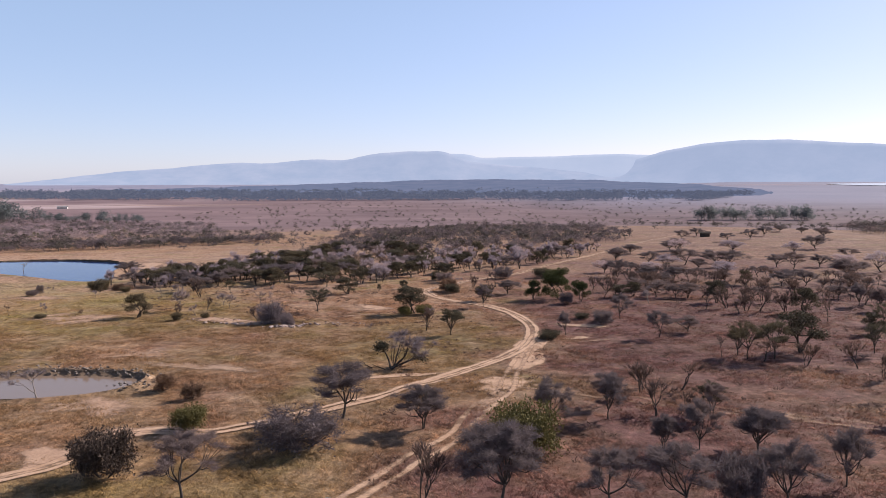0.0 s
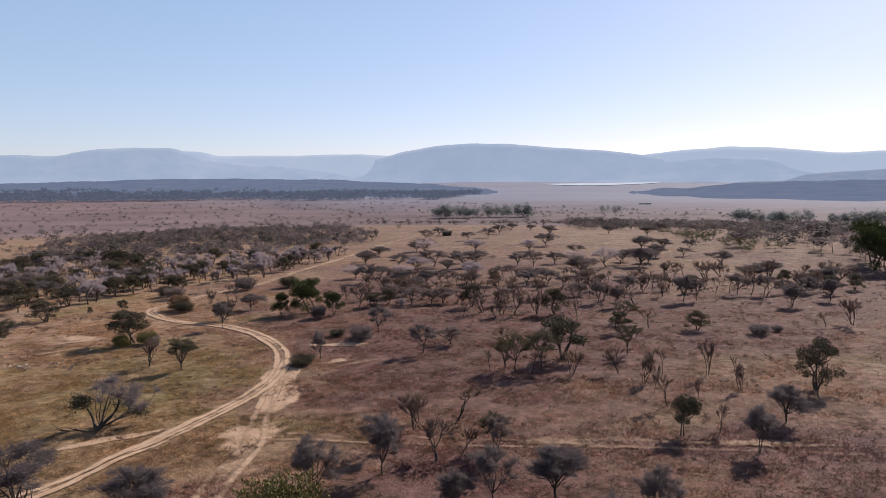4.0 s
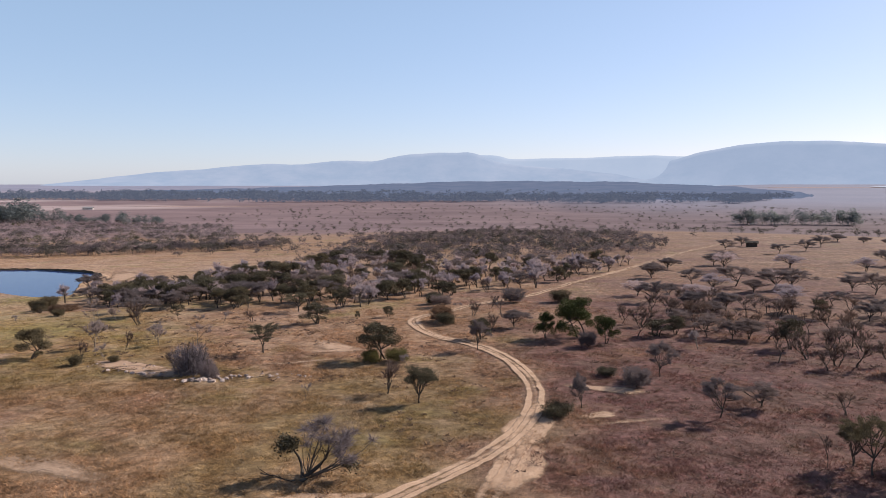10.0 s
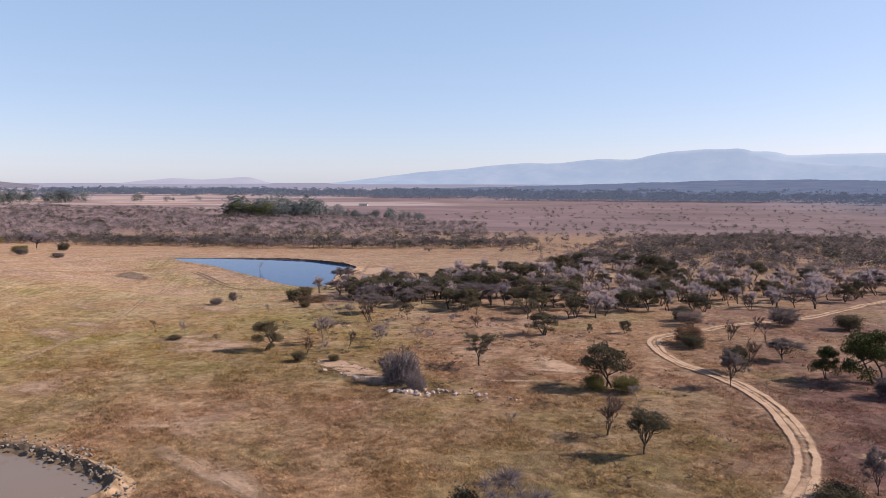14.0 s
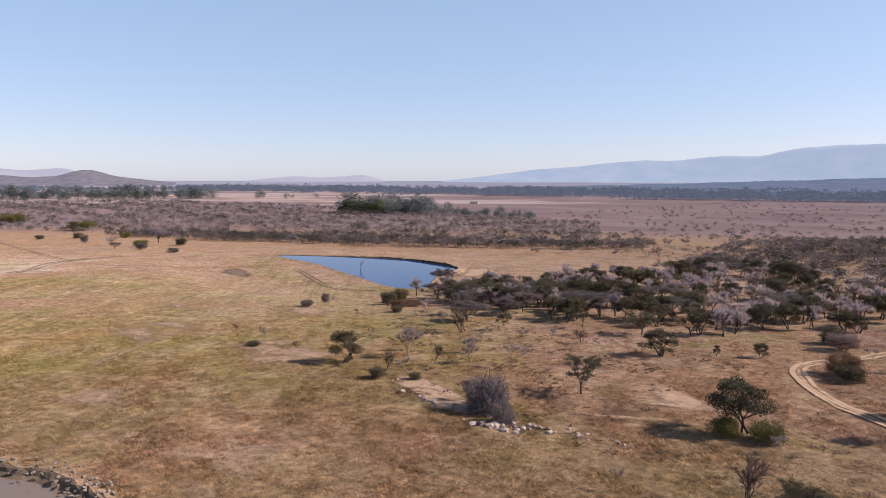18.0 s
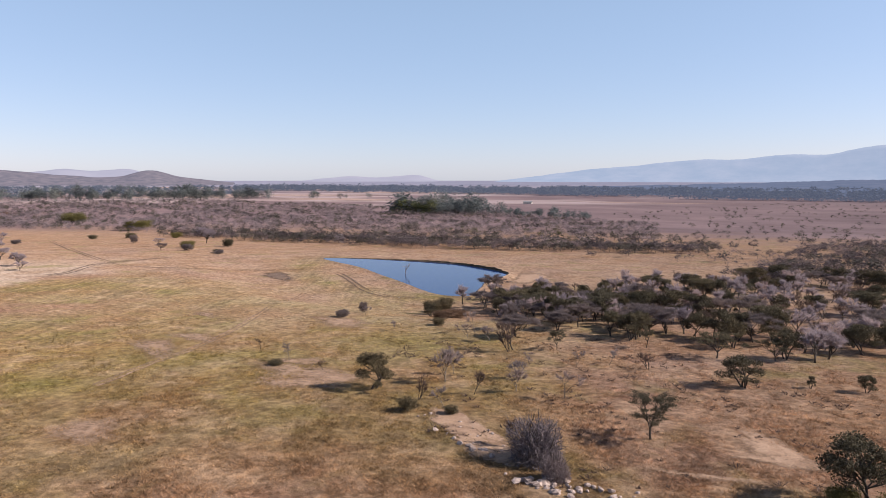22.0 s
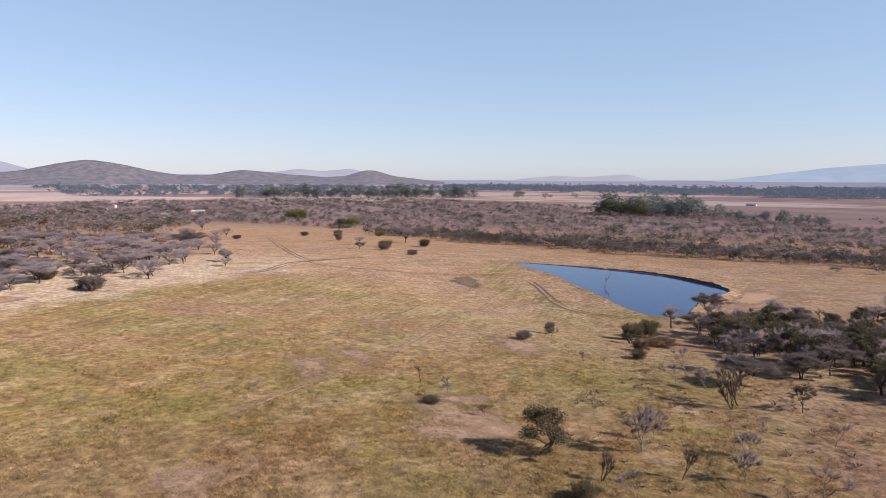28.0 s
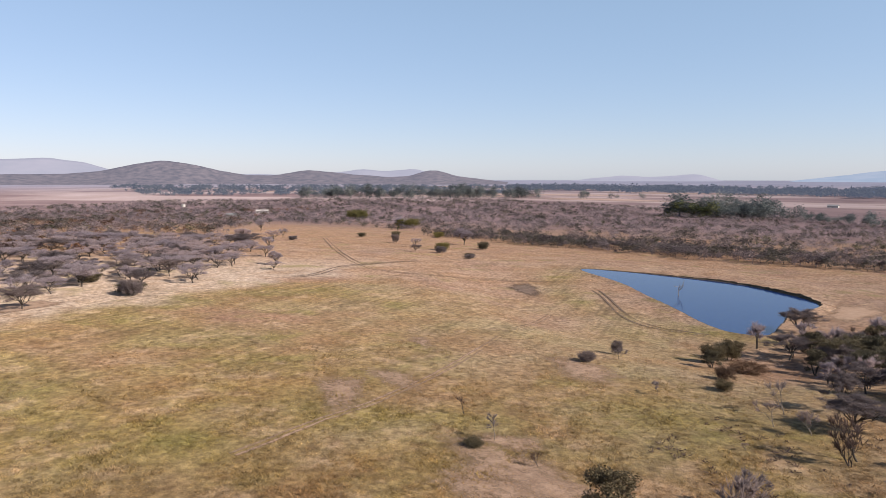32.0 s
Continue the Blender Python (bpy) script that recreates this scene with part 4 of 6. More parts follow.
BARE_SEEN_A = [
    (-1.6, 44.2, 4.1, 3.2), (19.4, 61.7, 3.2, 3.6), (21.2, 71, 2.9, 2.7), (24.5, 70.2, 3.1, 3.6), (38.5, 81.5, 2.9, 2.9), (34.6, 84.3, 2.7, 1.5),
    (42.1, 78.7, 2.8, 2.9), (46.9, 76.6, 3, 2.9), (47.6, 72.9, 3.6, 2.2), (51.3, 74.3, 3, 1.4), (44.3, 65, 3.3, 2.1), (45.7, 68.8, 3.1, 1.2),
    (55, 71.6, 4, 2), (47.7, 64.6, 2.4, 0.9), (53.7, 65.6, 3, 1.4), (57.5, 70, 2.2, 1), (43.1, 57, 2.4, 1.6), (41.6, 53, 2.3, 1.3),
    (20.3, 69.6, 3.3, 2.2), (22, 62.3, 2.3, 2), (50.1, 120.6, 3.7, 3.3), (45.5, 119.1, 2.7, 2.7),
]
BARE_SEEN_B = [
    (65.6, 95.4, 2.6, 2.8), (59.5, 105.4, 3.6, 3), (57.1, 114.4, 3.7, 4.1), (54.1, 116.3, 3.8, 3.6), (51.8, 116.7, 3.6, 3.2), (75.3, 112.2, 3.9, 4.1),
    (99.2, 110, 3.9, 3.5), (86.5, 83.3, 2.2, 2.5), (-2.9, 106.8, 3.7, 3.6), (-45.6, 131.1, 3, 2.1), (-49.2, 125.4, 2.7, 1.5), (-83, 130.2, 2.3, 1.2),
    (-55.1, 155.5, 4.6, 3.7), (-64.9, 142.2, 1.6, 1.2), (-34.2, 156.2, 2.2, 3.3), (-67.7, 128, 1.3, 1.3), (-54.8, 153.6, 4.1, 2.8),
]
BUSH_SEEN_A = [
    (6.5, 53.4, 3.6, 5.9), (-22.9, 60.3, 2.1, 3.3),
]
RUST_SEEN_A = [
    (-26.8, 71.8, 1.6, 2.5), (-31.2, 75.5, 1.8, 2.5), (1, 155, 2.7, 4.7), (-81.4, 171.3, 1.8, 3), (-85.7, 182.2, 1.5, 6.2),
]
FLAT_SEEN_A = [
    (-23.6, 128.8, 4.3, 6.2), (40.3, 82.4, 4.7, 5.5), (37.2, 82.9, 4.6, 4.7), (36.7, 84.8, 3.6, 2.7), (53.3, 83.6, 3.7, 4.3), (24.6, 62.1, 3, 3.2), (65.6, 101.5, 3.3, 4.6),
    (1.2, 102.9, 3.8, 3.6), (-21.7, 172.2, 3, 5), (-49.6, 159.3, 3.1, 3.3), (-39.5, 169.6, 3.4, 3.2), (-47.9, 175, 4.2, 4.2),
]
LEAFY_SEEN_A = [
    (45.2, 85.8, 5, 5.9), (70.5, 91.2, 2.7, 3.5), (40.1, 57.9, 3.3, 2.5), (60.5, 62.5, 5, 4.1), (50.9, 127.2, 4.1, 4.3), (60, 112.5, 4.2, 4.6),
    (35.5, 137.7, 2.6, 4.8), (-56.5, 125.2, 4.3, 4.8), (-5.6, 124.4, 4.9, 5.9), (-21.7, 154.1, 3.8, 5.3), (-28.9, 177.8, 4.4, 5), (-9.4, 160.5, 2.1, 2.3),
    (-15, 158.4, 1.5, 1.2), (-0.2, 192.3, 3.2, 5.6),
]
GREEN_SEEN_A = [
    (18.2, 137.7, 4, 3.4), (23, 137.7, 6, 6.6), (26.5, 132.6, 4.1, 3.9),
]
SAPLING_SEEN_A = [
    (-11.6, 104.4, 1.9, 1.4), (-36.8, 136.3, 3.4, 3.5), (-42.5, 135.3, 2.9, 2.6), (-53, 137, 3.3, 2.5), (-45.3, 124.9, 2.4, 2.4), (-74.8, 128.4, 2.6, 2.5),
    (-66.9, 162.6, 4.1, 2.7), (-61.4, 158.4, 2.7, 2.3), (-1.9, 119.7, 1.7, 1.8), (-50.2, 159.3, 3.7, 3.4),
]
LOWBUSH_SEEN_A = [
    (-47.5, 121.3, 1.4, 2.2), (-43.2, 123.4, 0.9, 1.6), (-94, 185.1, 3.1, 4.1), (-1.6, 177.1, 2.3, 3.5), (-74.5, 125.8, 0.8, 2.1),
]
MEADOW_EDGE_THORN = [
    (-328.3, 169.8, 5.5, 8), (-255.4, 148.6, 4.6, 6.9), (-274.4, 165.7, 5.1, 5.9), (-357.4, 197.4, 4.5, 6.8), (-227.2, 153.6, 4.2, 4.5), (-427.5, 206.1, 7.3, 8.7),
    (-289.9, 235.9, 4.1, 5.6), (-488.3, 329.1, 8.6, 12.9), (-310.9, 274.7, 8, 9.7), (-199.4, 109.8, 4.1, 5.4), (-233.9, 137.4, 5.1, 5.8), (-230.6, 125.7, 4.9, 5.9),
]
MEADOW_EDGE_BUSH = [
    (-373.5, 247.2, 2.2, 5.1), (-376.2, 269.6, 3.1, 5.2), (-486.1, 334.7, 7.1, 19), (-275.8, 241.4, 3.1, 6.4), (-245, 235.3, 1.4, 4),
    (-279, 264.5, 3.5, 5.2), (-650.8, 366, 8.4, 22.3), (-373.5, 296.5, 3.2, 6.8), (-202, 101.8, 2, 5.3), (-183.1, 108.3, 2.4, 6.2),
]
# ---- more trees: x, y, height ----
THORN_A = [
    (-59.8, 163.9, 3.7), (36, 100.2, 2.4), (13.9, 147.2, 2.9), (-169.1, 88.5, 4.3), (-101, 220.8, 5), (44.2, 173, 4.2), (68.1, 166.1, 3.3), (74.9, 163, 2.6),
    (53.4, 174.2, 3.3), (49.3, 181.3, 2.8), (71.3, 173.8, 3), (43.1, 183.6, 3.1), (-194.7, 111.9, 3.6), (103.6, 162.5, 4.9), (68.1, 183.8, 2.8), (61.2, 188.2, 3.8),
    (89.7, 175.3, 4.4), (99.3, 169.6, 3.8), (-202.6, 99.4, 4.4), (109.7, 164.6, 3.4), (73.5, 186.8, 4.5), (116.8, 162.5, 3.6), (-201.2, 125.8, 4.5), (-204.8, 90.4, 4.8),
    (88.1, 181.6, 3.3), (102.8, 176.1, 2.6), (113.7, 168.9, 3.1), (68.3, 194.8, 4.6), (-207.8, 120.2, 4.3), (-210.3, 109.2, 3.9),
]
THORN_B = [
    (78.4, 197.7, 3.2), (125.8, 170.9, 3.5), (132.5, 167.6, 2.4), (-219.4, 119.2, 4.1), (-224.1, 95.4, 5), (-215.9, 149.7, 2.7), (54.5, 216.3, 3.8), (56.6, 224.2, 3.5),
    (135.6, 189.8, 4.1), (-232.3, 142.6, 3.9), (146.8, 181.2, 2.8), (-237.3, 128.9, 3.6), (109.4, 215.1, 3.7), (78.6, 231.6, 5), (96.6, 229.7, 3.8), (-249.9, 157.2, 3.9),
    (83.3, 244.8, 4.3), (-284, 138.3, 4.8), (-283.6, 157.5, 5.5), (-266.5, 223.2, 3), (126.7, 284.4, 4.1),
]
THORN = THORN_A + THORN_B
GREY_THORN_A = [
    (-186.4, 93.4, 3.6), (-195.2, 99.5, 5), (-195.2, 123.3, 4.6), (-207.4, 103.8, 3.5), (-229.6, 112.7, 3.9), (-237.1, 110.9, 3.7), (-244, 99.5, 3.2), (-331.5, 184.6, 4.7),
]
GREY_THORN = GREY_THORN_A
LEAFY_A = [
    (60.1, 95.1, 3), (-29, 168.6, 3.8), (8, 138.2, 3.2), (-60.2, 184.2, 4.8), (-29.8, 184.4, 4.7), (38.5, 139, 2.8), (-56.8, 191.4, 4.7), (-40.2, 198, 5.3),
    (-45.5, 200.1, 5.4), (-62.4, 206, 5.1), (-90.2, 179.7, 2.8), (-81.8, 200.7, 5.4), (-73.5, 199.5, 5), (-82.1, 207.9, 4.7), (1.6, 189.8, 3.1),
]
LEAFY = LEAFY_A
SHRUB_A = [
    (15.2, 97.9, 1.3), (23.1, 113.9, 1), (75.3, 84.4, 1.3), (78.7, 84.6, 0.8), (-76.8, 164.9, 1.3), (2, 151.6, 1.9), (-96.2, 159.7, 1.4), (0.2, 172.2, 2.4),
    (15.4, 177.4, 2.9), (25.4, 176.5, 2.4), (-179.6, 108, 3.4), (-95, 191.1, 3.3), (-238.4, 231.4, 1.7), (-260.9, 231.8, 2.7), (-337.7, 195.9, 1.9), (-322.4, 242.4, 4.1),
]
SHRUB = SHRUB_A
SAPLING_A = [
    (-61.6, 148.2, 0.9), (-47.9, 148, 1.5), (-42.3, 150.7, 2.4), (-27.1, 148.1, 1.4), (-43.7, 72.8, 3.3), (-79.3, 155.8, 1.8), (-48.6, 150.2, 1.4), (38.4, 127.7, 2.7),
    (-45.1, 140, 2.4), (4.2, 165.9, 1.9), (-39.4, 155, 2.1), (-96.2, 166, 1.9), (-64.8, 157.6, 2.7), (-51.7, 133.5, 4.4),
]
SAPLING = SAPLING_A
BARE_A = [
    (42.7, 97.4, 2.2), (9.8, 144.7, 3), (58.4, 117.2, 3), (49.6, 114.6, 2.2), (91, 82.6, 3.7), (72.3, 109.3, 3.1), (12.3, 158.3, 3.7), (65.6, 115.6, 3.3),
    (6.9, 159.6, 3), (32.3, 137.5, 3.5), (10.6, 169.7, 3.1), (47.5, 138, 3.9), (98.8, 105.6, 3.7), (50.9, 139.5, 3.2),
]
BARE = BARE_A

rt = random.Random(11)
THORN_LABEL = "flat-topped grey thorn tree, nearly leafless, in dry grass"
for patterns, spots, label, category, group in (
        (THORNS, THORN_SEEN_A + THORN_SEEN_B, THORN_LABEL, "tree", "thorn trees of the veld"),
        (FLAT_LEAFIES, FLAT_SEEN_A, "flat-topped thorn tree with sparse olive leaves", "tree", "flat-topped trees of the veld"),
        (LEAFIES, LEAFY_SEEN_A, "dark-leaved many-stemmed bush tree in dry grass", "tree", "dark-leaved trees of the veld"),
        (GREENS, GREEN_SEEN_A, "dense green rounded tree in a small grove", "tree", "green grove"),
        (BARES, BARE_SEEN_A + BARE_SEEN_B, "leafless reddish-brown small tree in dry grass", "tree", "bare small trees"),
        (SAPLINGS, SAPLING_SEEN_A, "slender pale leafless sapling in the meadow", "sapling", "bare saplings"),
        (SHRUBS[:3], SCRUBBY_SEEN_A, "low grey-brown thorn shrub spreading over the grass", "shrub", "shrubs of the veld"),
        (GREY_THORNS, MEADOW_EDGE_THORN, "pale grey leafless thorn tree at the edge of the meadow", "tree", "trees of the meadow edge"),
        (SHRUBS[3:] + BUSHES, MEADOW_EDGE_BUSH, "dark rounded bush at the edge of the meadow", "bush", "bushes of the meadow edge"),
        (RUSTS, RUST_SEEN_A, "low rust-brown dead shrub in dry grass", "shrub", "rust-brown shrubs"),
        (BUSHES, BUSH_SEEN_A, "leafy olive-green bush in dry grass", "bush", "green bushes"),
        (SHRUBS[3:], LOWBUSH_SEEN_A, "low dark-leaved rounded bush in dry grass", "bush", "dark low bushes")):
    for k, (x, y, h, w) in enumerate(spots):
        plant(patterns[k % len(patterns)], x, y, h, rt, label, category, group, span=w)
for x, y, h in THORN:
    plant(rt.choice(THORNS if y < 125 else THORNS + GREY_THORNS), x, y, h, rt, THORN_LABEL, group="thorn trees of the veld", wide=rt.uniform(0.9, 1.15))
for x, y, h in GREY_THORN:
    plant(rt.choice(GREY_THORNS), x, y, h, rt, "pale grey leafless thorn tree in a grove on bleached grass", group="trees of the grove")
for x, y, h in LEAFY:
    if y > 150 and rt.random() < 0.35:
        plant(rt.choice(FLAT_LEAFIES), x, y, h, rt, "flat-topped thorn tree with sparse olive leaves", group="flat-topped trees of the veld")
    else:
        plant(rt.choice(LEAFIES), x, y, h, rt, "dark-leaved many-stemmed bush tree in dry grass", group="dark-leaved trees of the veld", wide=rt.uniform(0.9, 1.15))
for x, y, h in SHRUB:
    plant(rt.choice(SHRUBS), x, y, h, rt, "low grey-brown thorn shrub spreading over the grass", "shrub", "shrubs of the veld", rt.uniform(0.7, 1.0) * min(1.3, 2.6 / max(h, 1.2)))
plant(BROWN_BUSH, -25.2, 49.6, 3.5, rt, "dense brown leafless bush beside the sandy track", "bush", span=4.6)
plant(GREY_BUSH, -29.4, 117.2, 3.3, rt, "dense grey bush of dead twigs beside a stone heap", "bush", span=5.0)
plant(BARES[1], -32.4, 118.4, 2.6, rt, "small dead bare tree beside a grey bush", span=3.0)
plant(GREY_BUSH, -26.2, 114.6, 2.0, rt, "small grey bush of dead twigs on a stone heap", "bush", span=2.4)
plant(BUSHES[0], -3.4, 122.6, 1.7, rt, "leafy green bush at the foot of a dark tree", "bush", "green bushes", span=3.4)
plant(BUSHES[1], -6.9, 122.4, 1.5, rt, "leafy green bush at the foot of a dark tree", "bush", "green bushes", span=2.6)
for x, y, h in SAPLING:
    plant(rt.choice(SAPLINGS), x, y, h, rt, "slender pale leafless sapling in the meadow", "sapling", "bare saplings", rt.uniform(0.8, 1.2))
for x, y, h in BARE:
    plant(rt.choice(BARES), x, y, h, rt, "leafless reddish-brown small tree in dry grass", group="bare small trees", wide=rt.uniform(0.85, 1.2))


# ---- thickets ----
def scatter(poly, count, gap, seed, near=None):
    """Random places inside an outline, none nearer to another than gap."""
    r = np.random.RandomState(seed)
    p = np.asarray(poly, float)
    lo, hi = p.min(0), p.max(0)
    out, grid = [], {}
    for _ in range(12):
        c = r.uniform(lo, hi, (count * 4, 2))
        c = c[inside(poly, c[:, 0], c[:, 1])]
        if near is not None and len(c):
            c = c[near(c[:, 0], c[:, 1])]
        for x, y in c.tolist():
            if len(out) == count:
                return out
            i, j = int(x // gap), int(y // gap)
            if any(math.hypot(x - a, y - b) < gap for u in (i - 1, i, i + 1) for v in (j - 1, j, j + 1) for a, b in grid.get((u, v), ())):
                continue
            grid.setdefault((i, j), []).append((x, y))
            out.append((x, y))
    return out


def off_track(x, y, gap=2.5):
    return (distance_to(MAIN_TRACK[::6], x, y) > gap) & ~inside(POND, x, y)


def thick(x, y):
    return off_track(x, y) & (wave(x, y, 26, 77) > -0.55)


THICKET = [(-96, 208), (-72, 190), (-51, 178), (-32, 170), (-14, 174), (-6, 186), (14, 190), (30, 208), (62, 258), (90, 312), (86, 455), (8, 520), (-43, 480), (-57, 330), (-66, 258), (-101, 240)]
for x, y in scatter([(-100, 204), (-80, 186), (-58, 174), (-40, 172), (-44, 190), (-60, 216), (-92, 230)], 58, 3.4, 30, off_track):
    if rt.random() < 0.28:
        plant(rt.choice(LEAFIES), x, y, rt.uniform(3.4, 5.4), rt, "dark-leaved bush tree standing in a dense thicket", group="trees of the thicket", wide=rt.uniform(0.7, 0.95))
    else:
        plant(rt.choice(THORNS[:3] + GREY_BARES), x, y, rt.uniform(3.2, 4.8), rt, "grey leafless thorn tree standing in a dense thicket", group="trees of the thicket")
for x, y in scatter([q for q in THICKET if q[1] < 300] + [(20, 290), (-50, 290)], 300, 2.7, 31, thick):
    pick = rt.random()
    if pick < 0.24:
        plant(rt.choice(LEAFIES + LEAFIES + FLAT_LEAFIES), x, y, rt.uniform(3.0, 5.4), rt, "dark-leaved bush tree standing in a dense thicket", group="trees of the thicket", wide=rt.uniform(0.75, 1.0))
    elif pick < 0.80:
        plant(rt.choice(THORNS[:2] + GREY_BARES + GREY_BARES), x, y, rt.uniform(3.0, 5.0), rt, "grey leafless thorn tree standing in a dense thicket", group="trees of the thicket")
    else:
        plant(rt.choice(BARES), x, y, rt.uniform(2.8, 4.4), rt, "bare brown tree standing in a dense thicket", group="trees of the thicket", wide=1.3)
for x, y in scatter([(30, 150), (47, 130), (63, 119), (85, 115), (116, 100), (140, 92), (150, 105), (104, 137), (73, 155), (48, 172)], 150, 2.1, 33):
    if rt.random() < 0.72:
        plant(rt.choice(BARES), x, y, rt.uniform(2.4, 4.0), rt, "leafless reddish-brown tree in a belt of brushwood", group="brushwood belt", wide=rt.uniform(0.9, 1.3))
    else:
        plant(rt.choice(THORNS + LEAFIES[:2]), x, y, rt.uniform(2.2, 3.4), rt, "dark thorn tree in a belt of brushwood", group="brushwood belt")
for x, y in scatter([(41, 188), (106, 142), (150, 128), (200, 237), (190, 340), (111, 335)], 22, 9, 35):
    plant(rt.choice(THORNS), x, y, rt.uniform(2.8, 4.6), rt, "flat-topped grey thorn tree, nearly leafless, in dry grass", group="thorn trees of the veld", wide=1.1)
for x, y in scatter([(133, 119), (150, 104), (172, 112), (145, 132)], 9, 4, 36):
    plant(rt.choice(GREENS), x, y, rt.uniform(7, 10), rt, "tall dense dark-green tree on the eastern slope", group="eastern tall trees", wide=0.7)
for x, y in scatter([(-162, 78), (-187, 93), (-203, 106), (-222, 140), (-300, 170), (-330, 150), (-320, 60), (-200, 40)], 150, 5.0, 37):
    if math.hypot(x + 178, y - 100) > 12:
        plant(rt.choice(GREY_THORNS + GREY_THORNS + THORNS[:2]), x, y, rt.uniform(3.0, 4.8), rt, "grey leafless thorn tree in a grove on bleached grass", group="trees of the grove", wide=1.15)

# ---- single things of the veld ----
def gnarled_tree(x, y):
    """A half-fallen old tree: low crooked limbs, one leafy clump, a wide crown of bare twigs."""
    r = random.Random(77)
    root = new("gnarled_tree")
    root.matrix_basis = pose(x, y, ground_z(x, y))
    wood, ends = Shape(), []
    for end, thick in (((-0.9, 0.2, 2.5), 0.14), ((2.2, 0.4, 2.4), 0.18), ((3.6, -0.6, 1.5), 0.13), ((-3.0, -0.5, 0.5), 0.12), ((1.2, 1.4, 2.6), 0.13), ((3.4, 1.2, 2.3), 0.10), ((-1.8, -1.2, 0.7), 0.09)):
        line = bent(Vector((r.uniform(-0.3, 0.3), r.uniform(-0.3, 0.3), -0.2)), Vector(end), r, 0.2, 5, 0.16)
        wood.tube(line, [thick * k for k in (1.3, 1.0, 0.85, 0.7, 0.5, 0.3)], 6)
        if end[0] > 1:
            for _ in range(7):
                tip = Vector(end) + Vector((r.gauss(0, 0.9), r.gauss(0, 0.9), r.uniform(0.1, 1.3)))
                wood.tube(bent(line[r.choice((3, 4))], tip, r, 0.1, 3), [0.05, 0.035, 0.025, 0.012], 3)
                ends.append(tip)
        elif end[2] < 1:
            for _ in range(4):
                tip = Vector(end) + Vector((r.gauss(0, 0.6), r.gauss(0, 0.6), r.uniform(-0.2, 0.5)))
                wood.tube(bent(line[4], tip, r, 0.1, 3), [0.04, 0.03, 0.02, 0.01], 3)
    child("trunk", wood.mesh("trunk", M_BARK, True), root)
    child("crown", crown_of(ends, r, 0.3, 0.6, 1, 0.1, 110, 0.9, 0.036, 0.4).mesh("crown", M_DARK_TWIG), root, "leafless crown of fine grey twigs")
    balls = [Vector((-0.9, 0.2, 2.6)) + Vector((r.gauss(0, 0.3), r.gauss(0, 0.3), r.gauss(0, 0.22))) for _ in range(22)]
    child("leaf_clump", crown_of(balls, r, 0.30, 0.8, 40, 0.2, 0, 0.4, 0.03).mesh("leaf_clump", M_LEAF), root, "dark evergreen leaf clump")
    low = [Vector((4.0, -0.4, 1.3)) + Vector((r.gauss(0, 0.22), r.gauss(0, 0.22), r.gauss(0, 0.12))) for _ in range(9)]
    child("leaf_clump", crown_of(low, r, 0.26, 0.8, 40, 0.18, 0, 0.4, 0.03).mesh("leaf_clump", M_LEAF), root, "dark evergreen leaf clump")
    return tagged(root, "half-fallen gnarled tree with grey twigs and one leafy clump", "tree")


gnarled_tree(-6.6, 82.6)


def dead_snag(x, y, z, h, seed):
    r = random.Random(seed)
    root = new("dead_snag")
    root.matrix_basis = pose(x, y, z)
    sh = Shape()
    sh.tube(bent(Vector((0, 0, -0.6)), Vector((0.2, 0.1, h * 0.7)), r, 0.05, 4), [0.12, 0.1, 0.08, 0.06, 0.04], 6)
    child("trunk", sh.mesh("trunk", M_PALE_BARK, True), root)
    for _ in range(6):
        sh = Shape()
        a = r.uniform(0, 6.28)
        sh.tube(bent(Vector((0.05, 0, h * r.uniform(0.25, 0.55))), Vector((math.cos(a) * h * 0.35, math.sin(a) * h * 0.35, h * r.uniform(0.6, 1.0))), r, 0.1, 3), [0.06, 0.045, 0.03, 0.015], 4)
        child("branch", sh.mesh("branch", M_PALE_BARK, True), root)
    return tagged(root, "pale dead tree snag standing in the blue pond", "dead tree")


dead_snag(-144.2, 235.6, -10.6, 4.4, 5)


def stone_mesh(seed, size):
    r = random.Random(seed)
    bm = bmesh.new()
    bmesh.ops.create_icosphere(bm, subdivisions=1, radius=size)
    sx, sy, sz = r.uniform(0.8, 1.4), r.uniform(0.7, 1.1), r.uniform(0.5, 0.8)
    for v in bm.verts:
        k = r.uniform(0.62, 1.25)
        v.co = Vector((v.co.x * sx * k, v.co.y * sy * k, v.co.z * sz * k))
    me = bpy.data.meshes.new("stone")
    bm.to_mesh(me)
    bm.free()
    me.materials.append(M_STONE)
    return me


STONES = [stone_mesh(600 + k, 0.5) for k in range(8)]
rs = random.Random(12)
